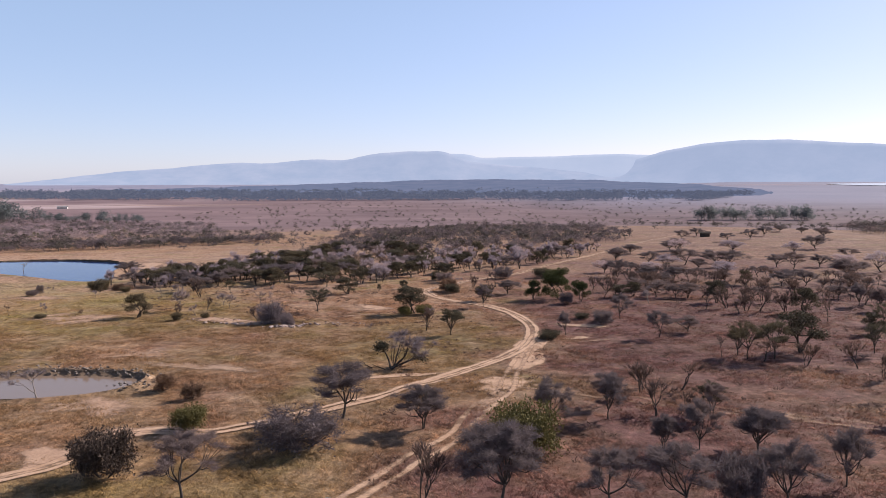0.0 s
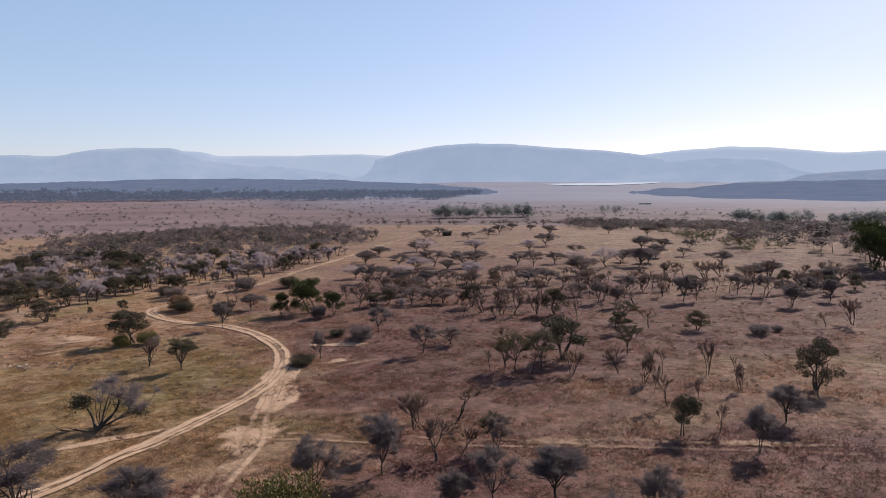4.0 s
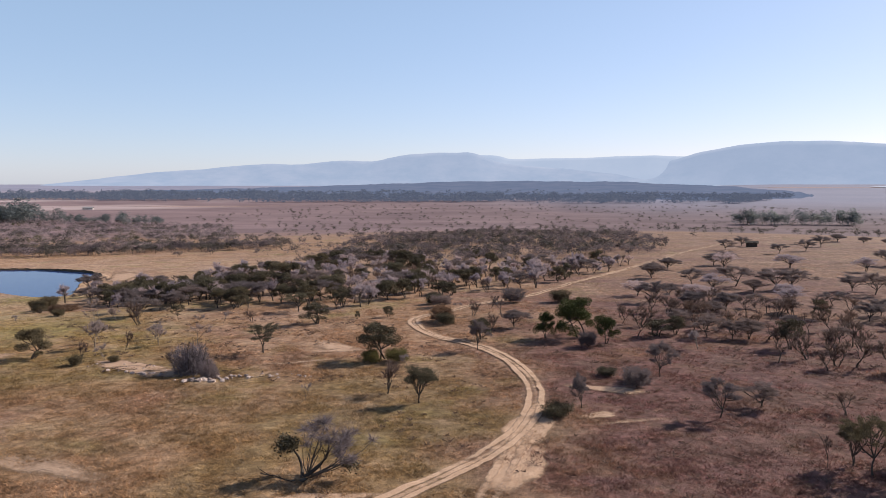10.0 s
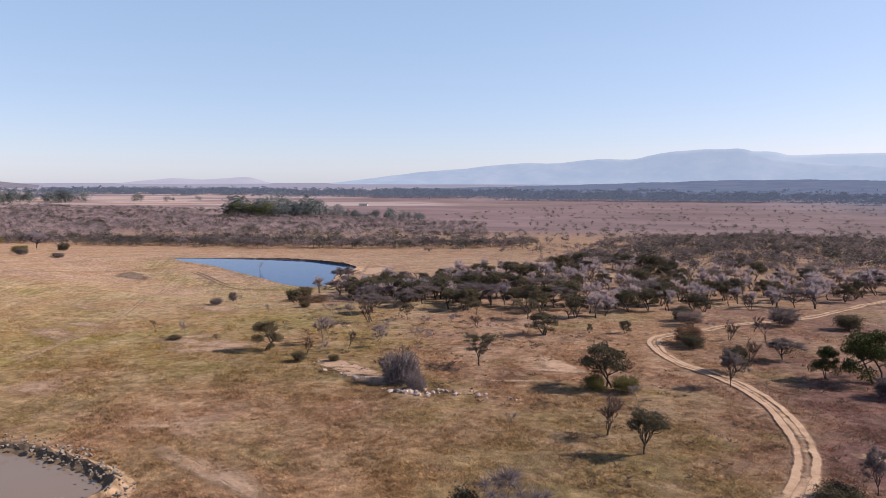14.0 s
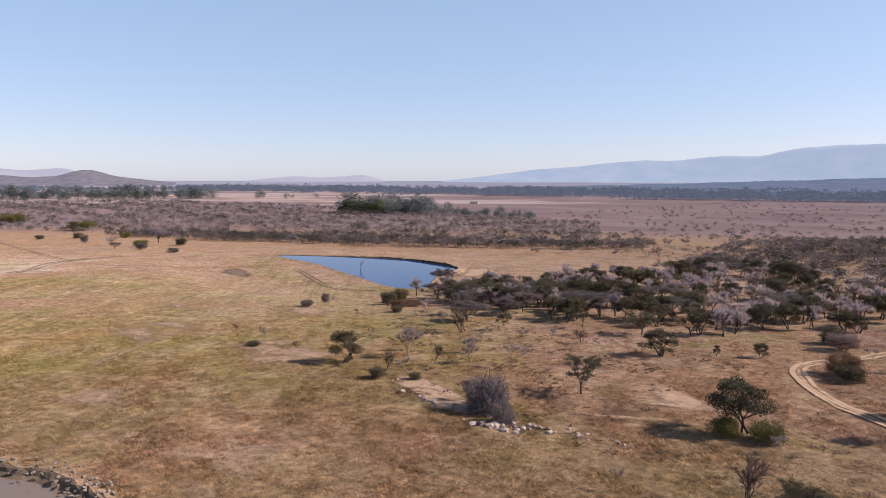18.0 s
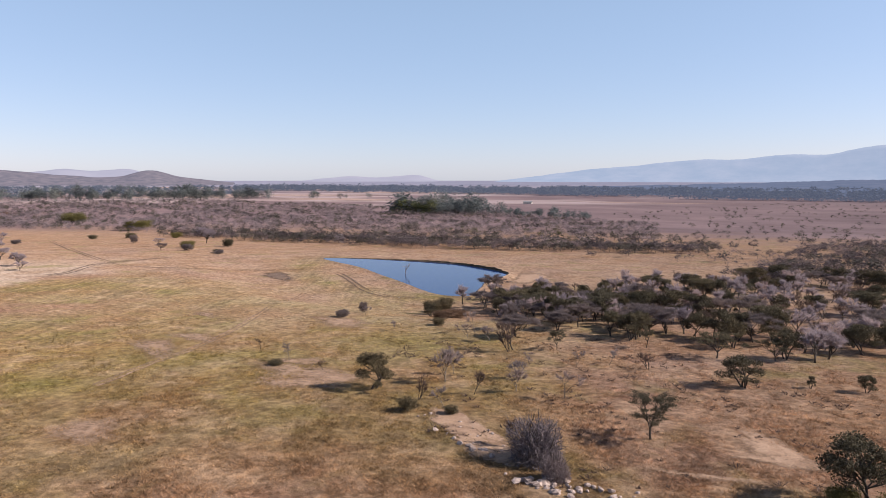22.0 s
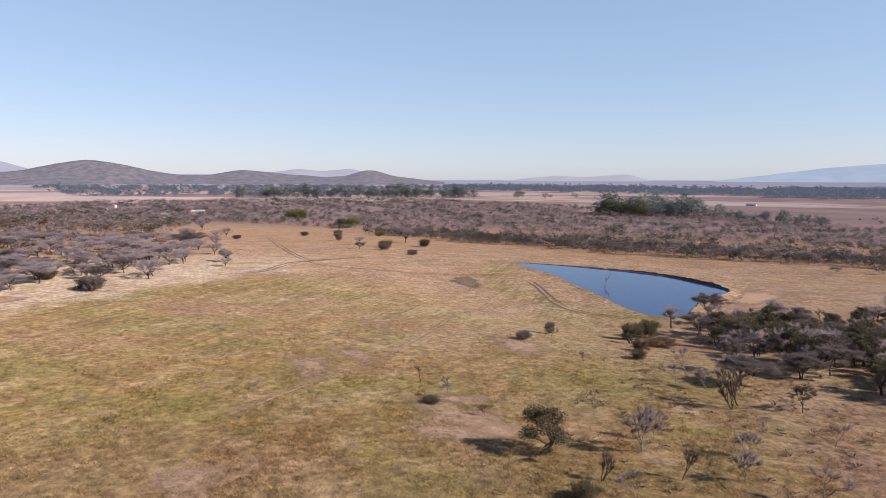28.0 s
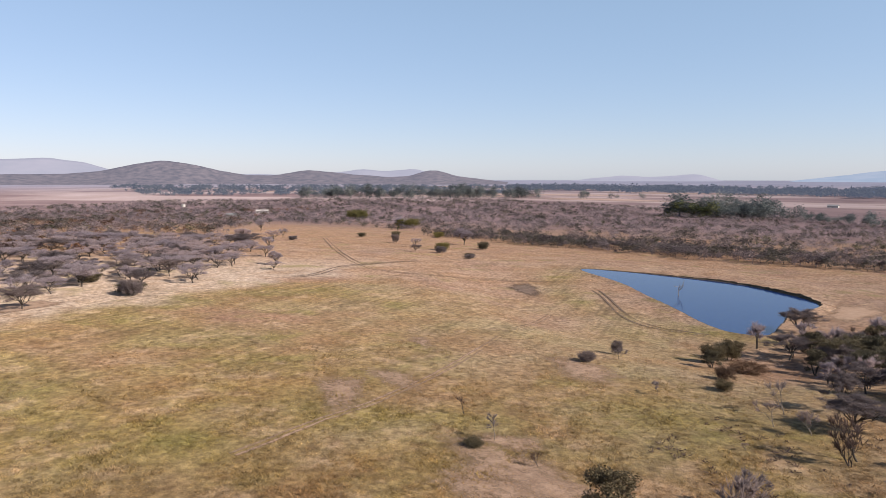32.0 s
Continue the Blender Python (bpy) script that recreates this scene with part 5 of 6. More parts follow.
for cx, cy, spread, count, big in ((-25.8, 113.0, 1.4, 34, 1.0), (-22, 114.6, 1.6, 12, 0.8), (-17.5, 115.2, 2.6, 12, 0.6), (-35.2, 116.8, 1.6, 12, 0.9), (-38.5, 119.2, 2.2, 12, 0.7), (-43, 121.4, 2.0, 7, 0.5), (-32, 114.5, 2.0, 5, 0.5)):
    for _ in range(count):
        x, y, k = cx + rs.gauss(0, spread), cy + rs.gauss(0, spread * 0.45), big * rs.uniform(0.35, 1.1)
        ob = new("stone", rs.choice(STONES))
        ob.matrix_basis = Matrix.LocRotScale((x, y, ground_z(x, y) + 0.12 * k), Euler((rs.gauss(0, 0.3), rs.gauss(0, 0.3), rs.uniform(0, 6.28))), (k, k, k))
        tagged(ob, "pale broken stone of a tumbled heap in the meadow", "stone", "tumbled stone heap")


def pebble_ring(name, label, outline, z, seed, count, accept):
    """Small stones along a shore, joined."""
    r = np.random.RandomState(seed)
    verts, faces = [], []
    base = np.array([(1, 0, 0), (0, 1, 0), (-1, 0, 0), (0, -1, 0), (0, 0, 1), (0, 0, -1)], float)
    tris = [(0, 1, 4), (1, 2, 4), (2, 3, 4), (3, 0, 4), (1, 0, 5), (2, 1, 5), (3, 2, 5), (0, 3, 5)]
    p = np.asarray(outline)
    mid = p.mean(0)
    spots = [q for q in p if accept(*q)]
    for _ in range(count):
        q = spots[r.randint(len(spots))]
        out = (q - mid) / np.hypot(*(q - mid))
        c = q + out * r.uniform(0.0, 2.2) + r.normal(0, 0.35, 2)
        k = r.uniform(0.08, 0.26)
        turn = np.array(Euler(r.uniform(0, 3, 3).tolist()).to_matrix())
        v = (base * r.uniform(0.7, 1.3, (6, 1))) @ turn * k * np.array([1, 1, 0.7])
        faces += [tuple(np.array(f) + len(verts)) for f in tris]
        verts += (v + np.array([c[0], c[1], z + r.uniform(0.1, 0.75)])).tolist()
    return tagged(new(name, mesh_of(name, verts, faces, M_GREY_STONE)), label, "stones", kind="stuff")


pebble_ring("bank_stones", "grey stones heaped on the bank of the muddy pond", MUD_POND, -3.2, 8, 300, lambda x, y: y > 77.5 or x > -37.5)


# ---- buildings ----
def box(bm, x0, y0, z0, x1, y1, z1):
    v = [bm.verts.new((x, y, z)) for z in (z0, z1) for x, y in ((x0, y0), (x1, y0), (x1, y1), (x0, y1))]
    for q in ((3, 2, 1, 0), (4, 5, 6, 7), (0, 1, 5, 4), (1, 2, 6, 5), (2, 3, 7, 6), (3, 0, 4, 7)):
        bm.faces.new([v[k] for k in q])


def make_house(name, label, x, y, turn, w, d, h, wall_mat, roof_mat, openings):
    root = new(name)
    root.matrix_basis = pose(x, y, ground_z(x, y), 0, 0, turn)
    bm = bmesh.new()
    box(bm, -w / 2, -d / 2, -0.5, w / 2, d / 2, h)
    part("wall", bm, wall_mat, root)
    bm = bmesh.new()
    rise, o = d * 0.22, 0.5
    for s in (-1, 1):
        q = [(-w / 2 - o, s * (d / 2 + o), h - 0.1), (w / 2 + o, s * (d / 2 + o), h - 0.1), (w / 2 + o, 0, h + rise), (-w / 2 - o, 0, h + rise)]
        low = [bm.verts.new(c) for c in q]
        top = [bm.verts.new((a, b, c + 0.15)) for a, b, c in q]
        bm.faces.new(low[::-1])
        bm.faces.new(top)
        for k in range(4):
            bm.faces.new((low[k], low[(k + 1) % 4], top[(k + 1) % 4], top[k]))
    part("roof", bm, roof_mat, root)
    for k in range(openings):
        at = -w / 2 + (k + 0.5) * w / openings
        bm = bmesh.new()
        if k == openings // 2:
            box(bm, at - 0.5, -d / 2 - 0.06, 0, at + 0.5, -d / 2 + 0.1, 2.05)
            part("door", bm, M_DARK, root)
        else:
            box(bm, at - 0.6, -d / 2 - 0.06, 0.95, at + 0.6, -d / 2 + 0.1, 2.0)
            part("window", bm, M_DARK, root)
    return tagged(root, label, "house", "farm buildings")


make_house("farmhouse", "white farmhouse with a grey sheet roof among bush", -716, 260, 65, 10, 6, 2.8, M_PLASTER, M_ROOF, 3)
make_house("farmhouse", "long white farm shed with a pale roof among bush", -809, 317, 60, 13, 7, 2.6, M_PLASTER, M_PLASTER, 4)
make_house("farmhouse", "small white farmhouse beside tall gum trees", -560, 820, 30, 9, 6, 2.8, M_PLASTER, M_ROOF, 3)
make_house("farmhouse", "white farmhouse on the far plain", -676, 1228, 20, 16, 9, 3, M_PLASTER, M_ROOF, 5)
make_house("farmhouse", "pale long farm building on the far plain", 918, 1216, -35, 24, 9, 3, M_PLASTER, M_PLASTER, 4)
make_house("field_hut", "small dark timber hut beside the track", 121, 319, -20, 4.2, 3, 1.7, M_DARK, M_DARK, 2)


def water_tower(x, y):
    root = new("water_tower")
    root.matrix_basis = pose(x, y, ground_z(x, y))
    for k in range(4):
        bm = bmesh.new()
        a, b = (-1.2, 1.2)[k % 2], (-1.2, 1.2)[k // 2]
        box(bm, a - 0.12, b - 0.12, -0.5, a + 0.12, b + 0.12, 6)
        part("leg", bm, M_ROOF, root)
    bm = bmesh.new()
    bmesh.ops.create_cone(bm, cap_ends=True, segments=16, radius1=2.2, radius2=2.2, depth=3.2, matrix=Matrix.Translation((0, 0, 7.6)))
    part("tank", bm, M_PLASTER, root)
    bm = bmesh.new()
    bmesh.ops.create_cone(bm, cap_ends=True, segments=16, radius1=2.3, radius2=0.2, depth=0.7, matrix=Matrix.Translation((0, 0, 9.55)))
    part("lid", bm, M_ROOF, root)
    return tagged(root, "white water tank on a four-legged stand", "water tower")


water_tower(-881, 244)

# ---- far trees, nobody could count ----
def far_tree(r, kind):
    """A small tree of few faces, one metre high: crossed trunk and a crown of clumps."""
    v = []
    for k in range(2):
        a = k * 1.57 + r.uniform(0, 1)
        dx, dy = 0.016 * math.cos(a), 0.016 * math.sin(a)
        v.append([(-dx, -dy, -0.05), (dx, dy, -0.05), (r.gauss(0, 0.1), r.gauss(0, 0.1), 0.6)])
    # width, lowest clump, clumps, faces of a clump, face size, flatness of a clump
    wide, low, clumps, n, size, flat = {"thorn": (0.8, 0.45, 9, 16, 0.085, 0.4), "leafy": (0.55, 0.3, 8, 14, 0.12, 0.7), "bare": (0.7, 0.3, 10, 12, 0.08, 0.6), "speck": (0.6, 0.2, 7, 6, 0.2, 0.7),
                                        "dense": (0.7, 0.28, 9, 30, 0.085, 0.6), "gum": (0.40, 0.16, 18, 26, 0.06, 0.8), "fine": (0.75, 0.16, 12, 17, 0.085, 0.6)}[kind]
    for k in range(clumps):
        a, out = r.uniform(0, 6.28), math.sqrt(r.random())
        top = 1 - 0.35 * out * out
        c = np.array([math.cos(a) * out * wide * 0.8, math.sin(a) * out * wide * 0.8, low + (top - low) * r.random() ** 0.5 - 0.06])
        puff = r.uniform(0.09, 0.16) * (1.0 if kind != "gum" else 0.85)
        for _ in range(n):
            p = c + np.array([r.gauss(0, puff), r.gauss(0, puff), r.gauss(0, puff * flat)])
            p[2] = min(max(p[2], 0.05), 1.02)
            v.append((p + np.array([[r.gauss(0, 1), r.gauss(0, 1), r.gauss(0, 0.6)] for _ in range(3)]) * size * 0.62).tolist())
    return np.array(v)


def forest(name, label, spots, kinds, heights, mat, seed, category="trees"):
    """Many far trees joined into one mesh; each has its own tone."""
    r = random.Random(seed)
    bank = [far_tree(r, k) for k in kinds for _ in range(8)]
    tris, tones = [], []
    for x, y in spots:
        t = r.choice(bank)
        h, a = r.uniform(*heights) * (1.3 if r.random() < 0.15 else 1.0), r.uniform(0, 6.28)
        c, s = math.cos(a) * r.uniform(0.8, 1.25), math.sin(a) * r.uniform(0.8, 1.25)
        turn = np.array([[c, s, 0], [-s, c, 0], [0, 0, 1]]) * h
        tris.append(t @ turn + np.array([x, y, ground_z(x, y)]))
        tones.append(np.full(len(t) * 3, min(max(0.45 + 0.2 * float(wave(x, y, 34, 29)) + r.gauss(0, 0.2), 0), 1), np.float32))
    v = np.concatenate(tris).reshape(-1, 3)
    me = big_mesh(name, v, np.arange(len(v)).reshape(-1, 3), mat)
    me.attributes.new("tone", "FLOAT", "POINT").data.foreach_set("value", np.concatenate(tones))
    return tagged(new(name, me), label, category, kind="stuff")


forest("thicket_trees", "dense thicket of dark bush trees", scatter([(-50, 290), (20, 290), (84, 312), (92, 455), (8, 540), (-43, 480)], 240, 4.4, 41, off_track), ("dense",), (3.2, 5.2), M_FAR_LEAF, 42)
forest("thicket_bare_trees", "grey leafless trees among the thicket", scatter([(-60, 270), (20, 270), (84, 300), (110, 455), (8, 600), (-60, 480)], 470, 4.2, 43, off_track), ("dense",), (3.2, 5.0), M_FAR_THORN, 44)
BUSHVELD = [(-290, 40), (-310, 115), (-350, 168), (-414, 180), (-560, 255), (-526, 296), (-300, 322), (-240, 338), (-157, 372), (-118, 396), (-280, 838), (-762, 955), (-1150, 800), (-1250, 300), (-1000, -60), (-420, -80), (-260, 10)]
def patchy(x, y):
    """Bush grows in drifts with clearings between."""
    return wave(x, y, 120, 91) + 0.7 * wave(x, y, 45, 92) > -0.2


def drift(x, y):
    return wave(x, y, 160, 95) + 0.6 * wave(x, y, 50, 96) > 0.25


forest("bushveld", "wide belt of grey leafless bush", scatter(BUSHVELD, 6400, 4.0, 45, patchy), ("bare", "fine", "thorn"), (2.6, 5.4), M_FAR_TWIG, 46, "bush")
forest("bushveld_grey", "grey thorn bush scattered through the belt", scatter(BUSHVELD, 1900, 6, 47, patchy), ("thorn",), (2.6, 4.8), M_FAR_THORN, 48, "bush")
forest("bushveld_dark", "dark evergreen bushes scattered through the belt", scatter(BUSHVELD, 1900, 4, 49, lambda x, y: wave(x, y, 75, 95) + 0.7 * wave(x, y, 28, 96) > 0.45), ("fine",), (3.0, 6.4), M_FAR_LEAF, 50, "bush")
BELT_EDGE = [(-400, 300), (-300, 316), (-240, 331), (-157, 363), (-100, 390), (-95, 425), (-160, 415), (-250, 385), (-310, 365), (-410, 335)]
forest("belt_edge", "dark dense bush along the far side of the pond meadow", scatter(BELT_EDGE, 230, 3.4, 51, lambda x, y: wave(x, y, 38, 53) > 0.15), ("dense",), (3.0, 5.6), M_FAR_LEAF, 52, "bush")
forest("belt_edge_grey", "grey leafless bush along the far side of the pond meadow", scatter(BELT_EDGE, 300, 3.6, 57, lambda x, y: wave(x, y, 38, 53) < 0.5), ("dense",), (3.0, 5.4), M_FAR_THORN, 63, "bush")
forest("meadow_edge_trees", "row of grey thorn trees on the plain beyond the pond", scatter([(-95, 330), (-40, 318), (40, 350), (60, 400), (-20, 395), (-90, 385)], 46, 6, 64, lambda x, y: wave(x, y, 45, 65) > -0.1), ("fine", "thorn"), (3.0, 5.0), M_FAR_THORN, 67)
forest("plain_trees", "small thorn trees dotted over the plain", scatter([(-140, 330), (-60, 330), (100, 440), (250, 240), (420, 300), (900, 900), (500, 1500), (-300, 1500), (-420, 1000)], 900, 8, 53, lambda x, y: wave(x, y, 140, 153) + 0.5 * wave(x, y, 50, 154) > -0.2), ("thorn", "leafy"), (3, 5.5), M_FAR_LEAF, 54)
EAST_BELT = [(254, 394), (196, 250), (205, 165), (310, 170), (720, 540), (640, 700), (560, 790), (330, 560)]
forest("east_trees", "grey thorn trees in a broad eastern belt", scatter(EAST_BELT, 760, 5, 55), ("dense", "thorn"), (2.8, 5.0), M_FAR_THORN, 56)
forest("east_dark_trees", "dark evergreen trees in a broad eastern belt", scatter(EAST_BELT, 520, 5, 59), ("dense",), (2.8, 5.4), M_FAR_LEAF, 60)
forest("near_east_scrub", "thorn scrub east of the tracks", scatter([(140, 100), (220, 60), (330, 180), (300, 260), (200, 200)], 130, 8, 57), ("dense", "thorn"), (2.6, 4.5), M_FAR_THORN, 58)
forest("bushveld_rust", "rust-coloured leafy bushes in drifts through the belt", scatter([(-230, 90), (-300, 160), (-414, 172), (-560, 255), (-900, 420), (-900, 60), (-420, -60), (-260, 20)], 520, 4.5, 85, drift), ("fine", "leafy"), (2.6, 4.6), M_RUST_LEAF, 86, "bush")
forest("bushveld_olive", "olive-green bushes in clumps through the belt", scatter(BUSHVELD, 520, 4.5, 87, lambda x, y: wave(x, y, 70, 89) > 0.55), ("fine", "leafy"), (2.6, 5.0), M_OLIVE, 88, "bush")
GUMS = [[(-645, 790), (-560, 808), (-512, 862), (-528, 908), (-600, 885), (-655, 830)], [(-520, 850), (-440, 852), (-370, 850), (-390, 890), (-500, 905)],
        [(-1300, 520), (-1215, 700), (-1140, 1000), (-1178, 1012), (-1255, 720), (-1350, 560)], [(335, 915), (492, 908), (492, 932), (345, 945)],
        [(650, 690), (722, 638), (738, 652), (670, 702)], [(735, 622), (782, 570), (800, 585), (752, 636)], [(655, 985), (700, 975), (705, 990), (665, 1000)],
        [(-1105, 1050), (-1085, 1062), (-1090, 1075)], [(-1082, 1105), (-1060, 1117), (-1066, 1130)], [(-1075, 1190), (-1058, 1200), (-1066, 1206)], [(-1046, 1252), (-1026, 1262), (-1036, 1270)]]
for k, (poly, count, tall) in enumerate(zip(GUMS, (62, 46, 120, 42, 24, 26, 6, 4, 2, 2, 2), ((12, 28), (6, 14), (12, 28), (12, 22), (11, 21), (11, 21), (8, 19), (14, 22), (10, 16), (10, 15), (10, 15)))):
    forest("gum_grove", "grove of tall blue-green gum trees", scatter(poly, count, 4.5, 60 + k), ("gum",), tall, M_GUM, 70 + k)

forest("green_grove", "round bright-green trees before the gum grove", scatter([(-650, 786), (-612, 790), (-560, 806), (-570, 822), (-640, 806)], 9, 7, 66), ("gum",), (11, 20), M_FAR_GREEN, 79)
forest("green_scrub", "line of green bushes along a dry gully", scatter([(192, 236), (182, 240), (160, 196), (150, 164), (158, 158), (172, 190)], 40, 2.6, 68), ("dense",), (1.8, 3.2), M_OLIVE, 78, "bush")
forest("plain_edge_trees", "flat-topped thorn trees on the tan plain beyond the pond", scatter([(-150, 345), (-20, 330), (60, 420), (70, 560), (-120, 600), (-260, 560), (-330, 470), (-180, 430)], 120, 7, 69, lambda x, y: wave(x, y, 60, 66) > -0.25), ("dense",), (2.6, 4.6), M_FAR_THORN, 77)
NEAR_BELT = [(182, 307), (237, 286), (177, 192), (152, 128), (260, 170), (420, 360), (400, 470), (250, 440)]
forest("gully_trees", "grey thorn trees crowding a shallow gully", scatter(NEAR_BELT, 420, 4, 58, lambda x, y: wave(x, y, 50, 64) > -0.45), ("dense", "thorn"), (3.0, 5.6), M_FAR_THORN, 76)
forest("gully_dark_trees", "dark evergreen trees crowding a shallow gully", scatter(NEAR_BELT, 170, 5, 56, lambda x, y: wave(x, y, 50, 64) > 0.0), ("dense",), (3.0, 6.5), M_FAR_LEAF, 75)

M_FIELD = soil_material("bleached_field", (0.33, 0.225, 0.19), (0.45, 0.335, 0.285), 0.02, True)
for k, (bearing, reach, wide, deep) in enumerate([(44, 1500, 150, 45), (50, 1750, 230, 60), (57, 1600, 170, 50), (62, 2000, 260, 70), (69, 1900, 190, 60), (47, 2300, 320, 70), (38, 2000, 220, 50), (76, 2200, 260, 70), (54, 2600, 420, 80), (20, 1500, 160, 12), (-26, 3300, 240, 30)]):
    fx, fy = -reach * math.sin(radians(bearing)), reach * math.cos(radians(bearing))
    patch("farm_field", "pale harvested field on the far plain", fx, fy, wide, deep, bearing, M_FIELD, 120 + k, 0.75, 0.5, 30)


# ---- far backdrop: hills, woods, lake ----
def ridge(name, label, reach, crest, mat, seed, depth=420, rough=0.06, foot=None):
    """A range of hills. crest: bearing to the left of north and height over eye level, in degrees."""
    b, h = np.array(crest).T
    order = np.argsort(b)
    b, h = b[order], h[order]
    n = int((b[-1] - b[0]) / 0.16) + 2
    at = np.linspace(b[0], b[-1], n)
    height = np.interp(at, b, h)
    smooth = np.convolve(np.pad(height, 3, "edge"), np.ones(7) / 7, "valid")
    r = np.random.RandomState(seed)
    jag = np.convolve(r.normal(0, 1, n + 8), np.ones(9) / 9, "valid") * 0.6 + r.normal(0, 0.05, n)
    crest_z = 20 + np.tan(np.radians(smooth + rough * jag)) * reach
    rows = np.linspace(0, 1, 12)
    soft = np.hanning(31) / np.hanning(31).sum()
    spur = np.convolve(r.normal(0, 1, n + 30), soft, "valid") * 3
    verts = []
    for u in rows:
        dist = reach - depth * (1 - u) * (1 + 0.12 * spur)
        x, y = -dist * np.sin(np.radians(at)), dist * np.cos(np.radians(at))
        low = land(x, y) - 3
        bulge = u ** (1.25 + 0.25 * spur)
        verts.append(np.c_[x, y, low + np.maximum(crest_z - low, 0) * bulge])
    dist = reach + 60
    x, y = -dist * np.sin(np.radians(at)), dist * np.cos(np.radians(at))
    verts.append(np.c_[x, y, land(x, y) - 20])
    v = np.concatenate(verts)
    m = len(rows)
    faces = [(k * n + i, k * n + i + 1, (k + 1) * n + i + 1, (k + 1) * n + i) for k in range(m) for i in range(n - 1)]
    me = big_mesh(name, v, faces, mat, True)
    return tagged(new(name, me), label, "hills", kind="structure")


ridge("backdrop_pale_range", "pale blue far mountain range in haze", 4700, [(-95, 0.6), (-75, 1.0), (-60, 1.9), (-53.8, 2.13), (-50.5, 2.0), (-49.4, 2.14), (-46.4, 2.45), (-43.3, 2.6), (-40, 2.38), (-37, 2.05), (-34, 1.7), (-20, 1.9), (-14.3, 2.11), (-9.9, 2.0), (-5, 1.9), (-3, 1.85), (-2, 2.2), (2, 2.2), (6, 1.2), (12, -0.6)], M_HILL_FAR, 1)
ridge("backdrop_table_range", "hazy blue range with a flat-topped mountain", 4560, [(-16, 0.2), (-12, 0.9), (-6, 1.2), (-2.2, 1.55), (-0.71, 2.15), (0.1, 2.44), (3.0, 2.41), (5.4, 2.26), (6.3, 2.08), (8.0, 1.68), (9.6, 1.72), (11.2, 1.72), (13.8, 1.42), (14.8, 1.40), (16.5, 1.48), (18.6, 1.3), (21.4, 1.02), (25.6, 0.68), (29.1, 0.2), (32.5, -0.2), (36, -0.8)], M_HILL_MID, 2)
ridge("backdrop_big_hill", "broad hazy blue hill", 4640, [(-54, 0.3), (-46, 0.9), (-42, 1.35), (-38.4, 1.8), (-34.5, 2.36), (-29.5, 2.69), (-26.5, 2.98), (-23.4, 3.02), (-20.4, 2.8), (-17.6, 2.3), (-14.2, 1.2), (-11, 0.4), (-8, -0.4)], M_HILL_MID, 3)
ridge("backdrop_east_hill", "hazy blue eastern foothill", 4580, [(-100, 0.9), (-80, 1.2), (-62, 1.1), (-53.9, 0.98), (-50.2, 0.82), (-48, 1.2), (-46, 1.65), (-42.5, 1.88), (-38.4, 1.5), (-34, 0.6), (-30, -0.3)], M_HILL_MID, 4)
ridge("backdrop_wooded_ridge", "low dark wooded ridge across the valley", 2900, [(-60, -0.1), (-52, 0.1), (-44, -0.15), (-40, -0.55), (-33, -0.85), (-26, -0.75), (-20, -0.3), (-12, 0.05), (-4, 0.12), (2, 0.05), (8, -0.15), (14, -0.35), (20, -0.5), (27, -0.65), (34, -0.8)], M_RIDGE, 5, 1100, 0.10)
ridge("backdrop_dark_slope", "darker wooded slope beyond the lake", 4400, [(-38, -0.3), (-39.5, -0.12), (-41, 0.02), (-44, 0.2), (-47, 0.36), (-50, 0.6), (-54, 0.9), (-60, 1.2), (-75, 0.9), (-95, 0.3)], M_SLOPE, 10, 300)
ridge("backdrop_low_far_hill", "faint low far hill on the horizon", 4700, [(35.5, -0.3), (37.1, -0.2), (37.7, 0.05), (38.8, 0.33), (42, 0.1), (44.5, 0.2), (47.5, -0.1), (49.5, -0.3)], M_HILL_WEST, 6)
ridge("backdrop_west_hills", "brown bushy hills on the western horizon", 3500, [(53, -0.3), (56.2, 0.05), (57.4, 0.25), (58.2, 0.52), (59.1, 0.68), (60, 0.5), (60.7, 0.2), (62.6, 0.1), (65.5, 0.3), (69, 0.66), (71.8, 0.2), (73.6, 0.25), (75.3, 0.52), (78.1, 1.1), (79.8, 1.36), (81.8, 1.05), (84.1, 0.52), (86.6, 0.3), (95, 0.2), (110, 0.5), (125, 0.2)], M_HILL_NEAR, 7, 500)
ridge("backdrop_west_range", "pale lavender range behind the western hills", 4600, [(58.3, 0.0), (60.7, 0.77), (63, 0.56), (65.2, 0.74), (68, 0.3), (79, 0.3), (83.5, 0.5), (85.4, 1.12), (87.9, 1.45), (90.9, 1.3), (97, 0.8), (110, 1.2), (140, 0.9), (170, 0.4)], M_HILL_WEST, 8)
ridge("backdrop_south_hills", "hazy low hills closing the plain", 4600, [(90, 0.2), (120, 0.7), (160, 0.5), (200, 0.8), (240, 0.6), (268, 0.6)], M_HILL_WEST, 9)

lake_line = [(-28.9, 3400), (-30, 3540), (-32, 3700), (-34.5, 3900), (-37, 4100), (-38.6, 4180), (-38.6, 4100), (-37, 3580), (-34.5, 3250), (-32, 3180), (-30, 3280)]
lake = make_water("far_lake", "long silver lake below the far hills", rounded([(-q * math.sin(radians(b)), q * math.cos(radians(b))) for b, q in lake_line], 60, True), 0.0, M_LAKE)
for v in lake.data.vertices:
    v.co.z = ground_z(v.co.x, v.co.y) + 2.0

def woodland(x, y):
    return wave(x, y * 2.2, 420, 97) + 0.5 * wave(x, y, 90, 98) > 0.15


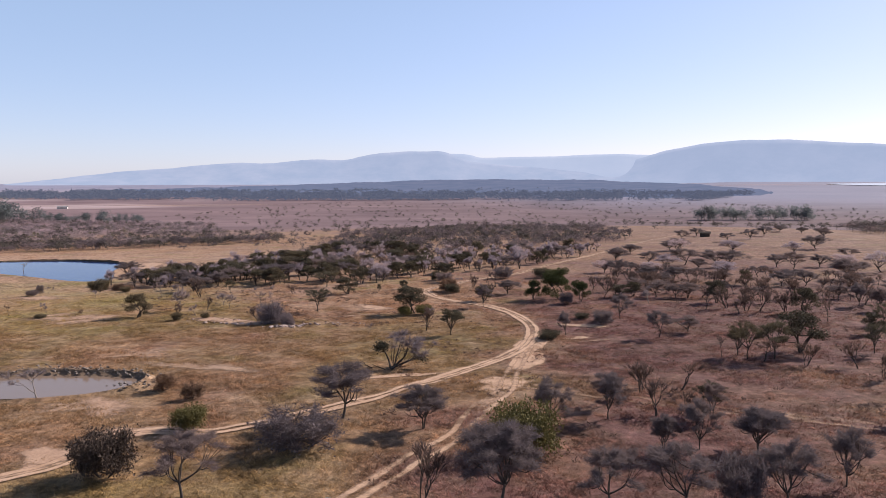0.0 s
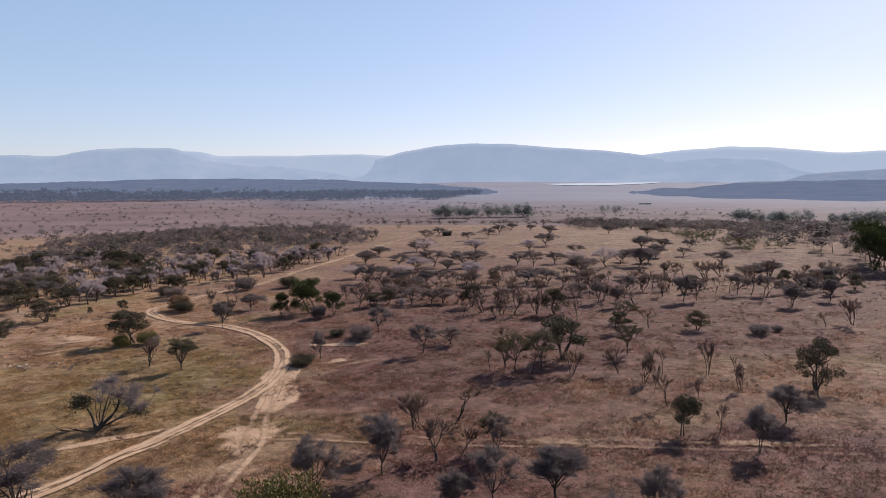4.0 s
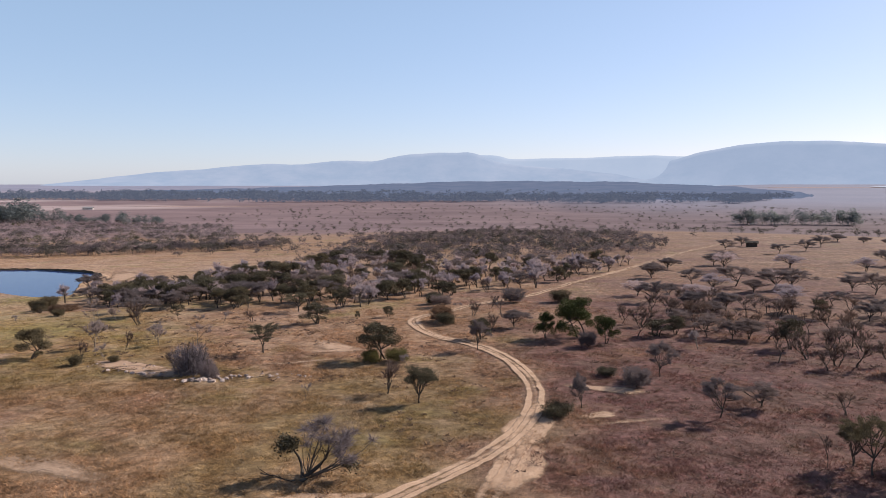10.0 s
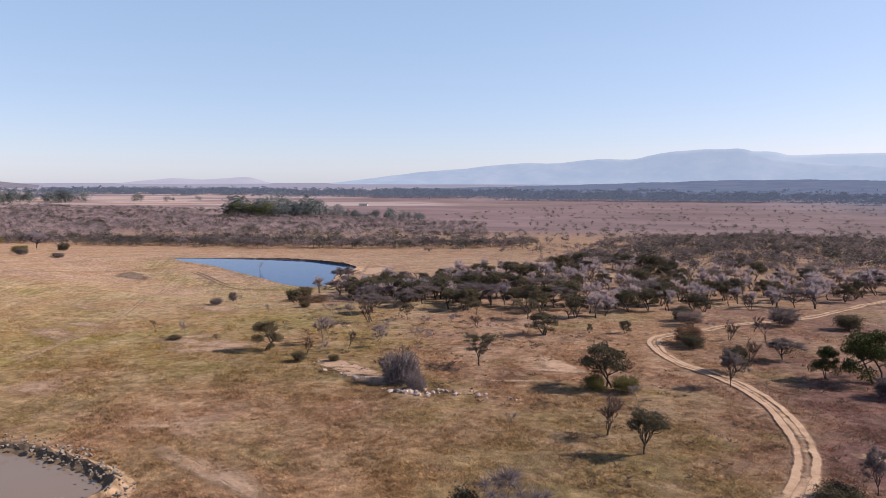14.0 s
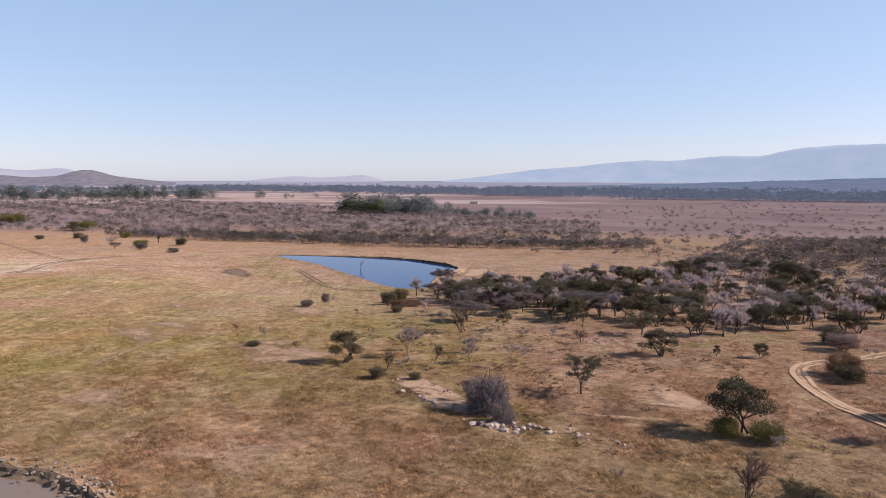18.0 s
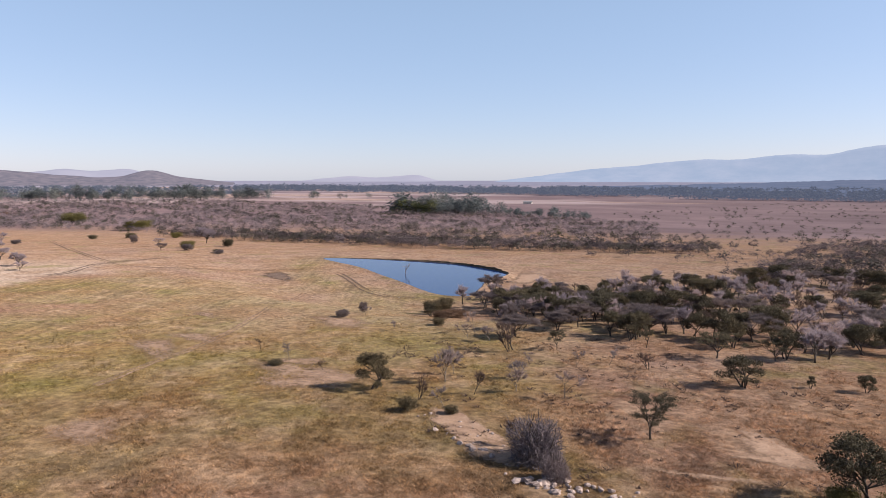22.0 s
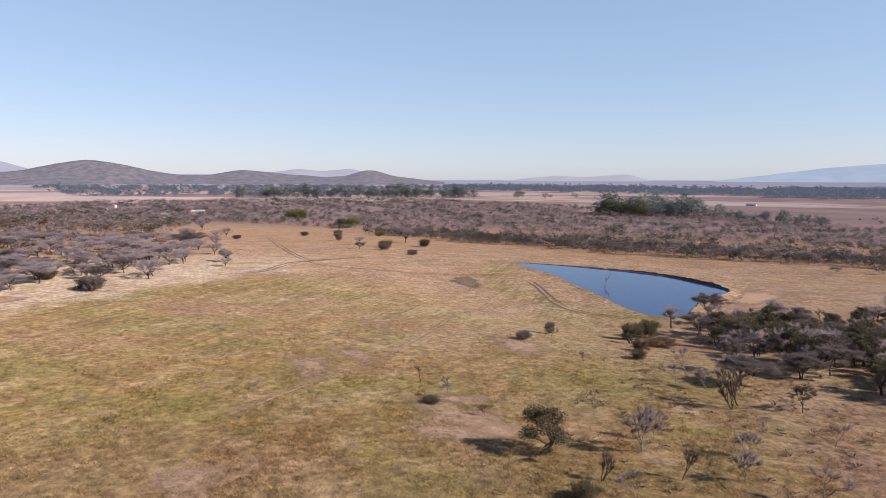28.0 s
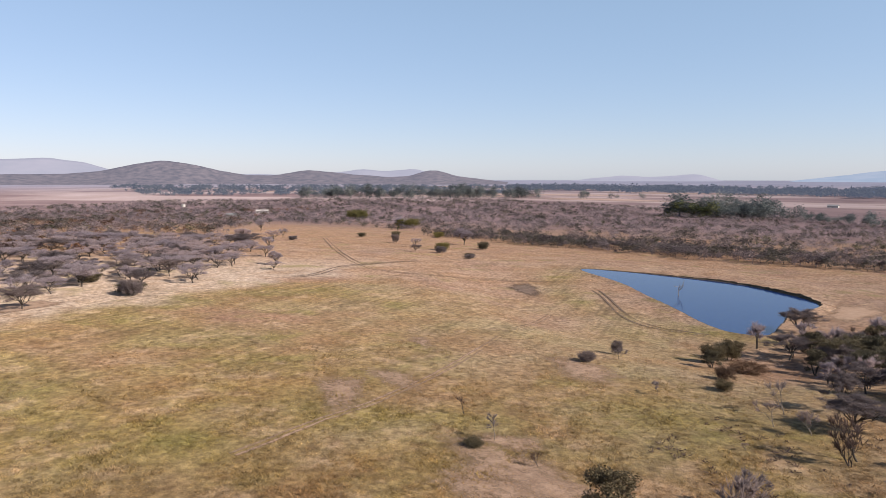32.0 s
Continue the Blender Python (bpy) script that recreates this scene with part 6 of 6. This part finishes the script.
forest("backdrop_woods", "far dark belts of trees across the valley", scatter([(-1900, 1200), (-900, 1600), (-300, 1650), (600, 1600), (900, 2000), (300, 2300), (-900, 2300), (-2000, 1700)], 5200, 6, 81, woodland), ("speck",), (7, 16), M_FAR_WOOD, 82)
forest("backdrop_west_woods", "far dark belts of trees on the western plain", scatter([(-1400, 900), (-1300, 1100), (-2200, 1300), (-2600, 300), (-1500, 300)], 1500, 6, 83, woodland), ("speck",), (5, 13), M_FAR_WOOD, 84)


# ---- grass tufts ----
def make_grass():
    """Bunches of dry stalks, thick near the way of the camera and thinner farther off."""
    r = np.random.RandomState(90)
    n = 1700000
    x, y = r.uniform(-190, 130, n), r.uniform(-10, 240, n)
    d = np.minimum(np.hypot(x, y), np.minimum(np.hypot(x + 3, y - 70), np.hypot(x + 20, y - 90)))
    lumpy = 0.75 + 0.3 * wave(x, y, 9, 17) + 0.3 * wave(x, y, 3.2, 19)
    keep = r.rand(n) < np.clip(1.3 - d / 92, 0.05, 1) * np.clip(lumpy, 0.05, 1) * sst(-10, 40, y)
    keep &= ~inside(POND, x, y) & ~inside(MUD_POND, x, y)
    keep &= distance_to(MAIN_TRACK[::4], x, y) > 1.35
    x, y = x[keep], y[keep]
    n, blades = len(x), 3
    z = land(x, y) - 0.03
    h = r.uniform(0.10, 0.27, n) * (0.8 + 0.3 * wave(x, y, 16, 18))
    co = np.zeros((n, blades, 3, 3), np.float32)
    for k in range(blades):
        b = r.uniform(0, 2 * np.pi, n)
        w, lean, off = r.uniform(0.03, 0.07, n), r.uniform(0.16, 0.46, n), r.uniform(0, 0.22, n)
        cx, cy = x + np.cos(b) * off, y + np.sin(b) * off
        co[:, k, 0] = np.stack([cx - np.sin(b) * w, cy + np.cos(b) * w, z], -1)
        co[:, k, 1] = np.stack([cx + np.sin(b) * w, cy - np.cos(b) * w, z], -1)
        co[:, k, 2] = np.stack([cx + np.cos(b) * lean, cy + np.sin(b) * lean, z + h * r.uniform(0.7, 1.15, n)], -1)
    v = co.reshape(-1, 3)
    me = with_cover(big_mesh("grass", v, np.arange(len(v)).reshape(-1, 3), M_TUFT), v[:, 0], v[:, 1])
    return tagged(new("grass", me), "tufts of dry tan and olive grass", "grass", kind="stuff")


make_grass()


def dwarf_scrub(name, label, poly, count, seed, mat, near):
    r = np.random.RandomState(seed)
    spots = np.array(scatter(poly, count, 0.7, seed, near))
    n, k = len(spots), 16
    size = r.uniform(0.18, 0.5, n)
    c = np.repeat(np.c_[spots, land(spots[:, 0], spots[:, 1])], k, 0)
    s = np.repeat(size, k)[:, None]
    foot = c + r.normal(0, 0.16, (n * k, 3)) * s * (1, 1, 0)
    way = r.normal(0, 1, (n * k, 3)) * (0.9, 0.9, 0.25) + (0, 0, 0.8)
    tip = foot + way * s * 0.75
    side = np.cross(way, r.normal(0, 1, (n * k, 3)))
    side = side / np.linalg.norm(side, axis=1)[:, None] * 0.05
    v = np.stack([foot - side, tip + side, tip - side * 0.5], 1).reshape(-1, 3)
    return tagged(new(name, big_mesh(name, v, np.arange(len(v)).reshape(-1, 3), mat)), label, "scrub", kind="stuff")


dwarf_scrub("dwarf_scrub", "low brown dwarf scrub among reddish grass", [(-6, 40), (60, 30), (130, 60), (150, 110), (60, 130), (25, 175), (-5, 140)], 1000, 101, M_BARE_TWIG,
            lambda x, y: (distance_to(MAIN_TRACK[::4], x, y) > 2.0) & (wave(x, y, 14, 103) > -0.1))
dwarf_scrub("dwarf_scrub", "low brown dead scrub in the sapling meadow", [(-75, 150), (-40, 112), (-8, 112), (-6, 150), (-35, 168), (-60, 175)], 260, 105, M_BARE_TWIG,
            lambda x, y: (distance_to(MAIN_TRACK[::4], x, y) > 2.5) & (wave(x, y, 12, 107) > 0.3))
for root in LIBRARY:
    if root.name not in FIRST_USE:
        for ob in (*root.children, root):
            bpy.data.objects.remove(ob)
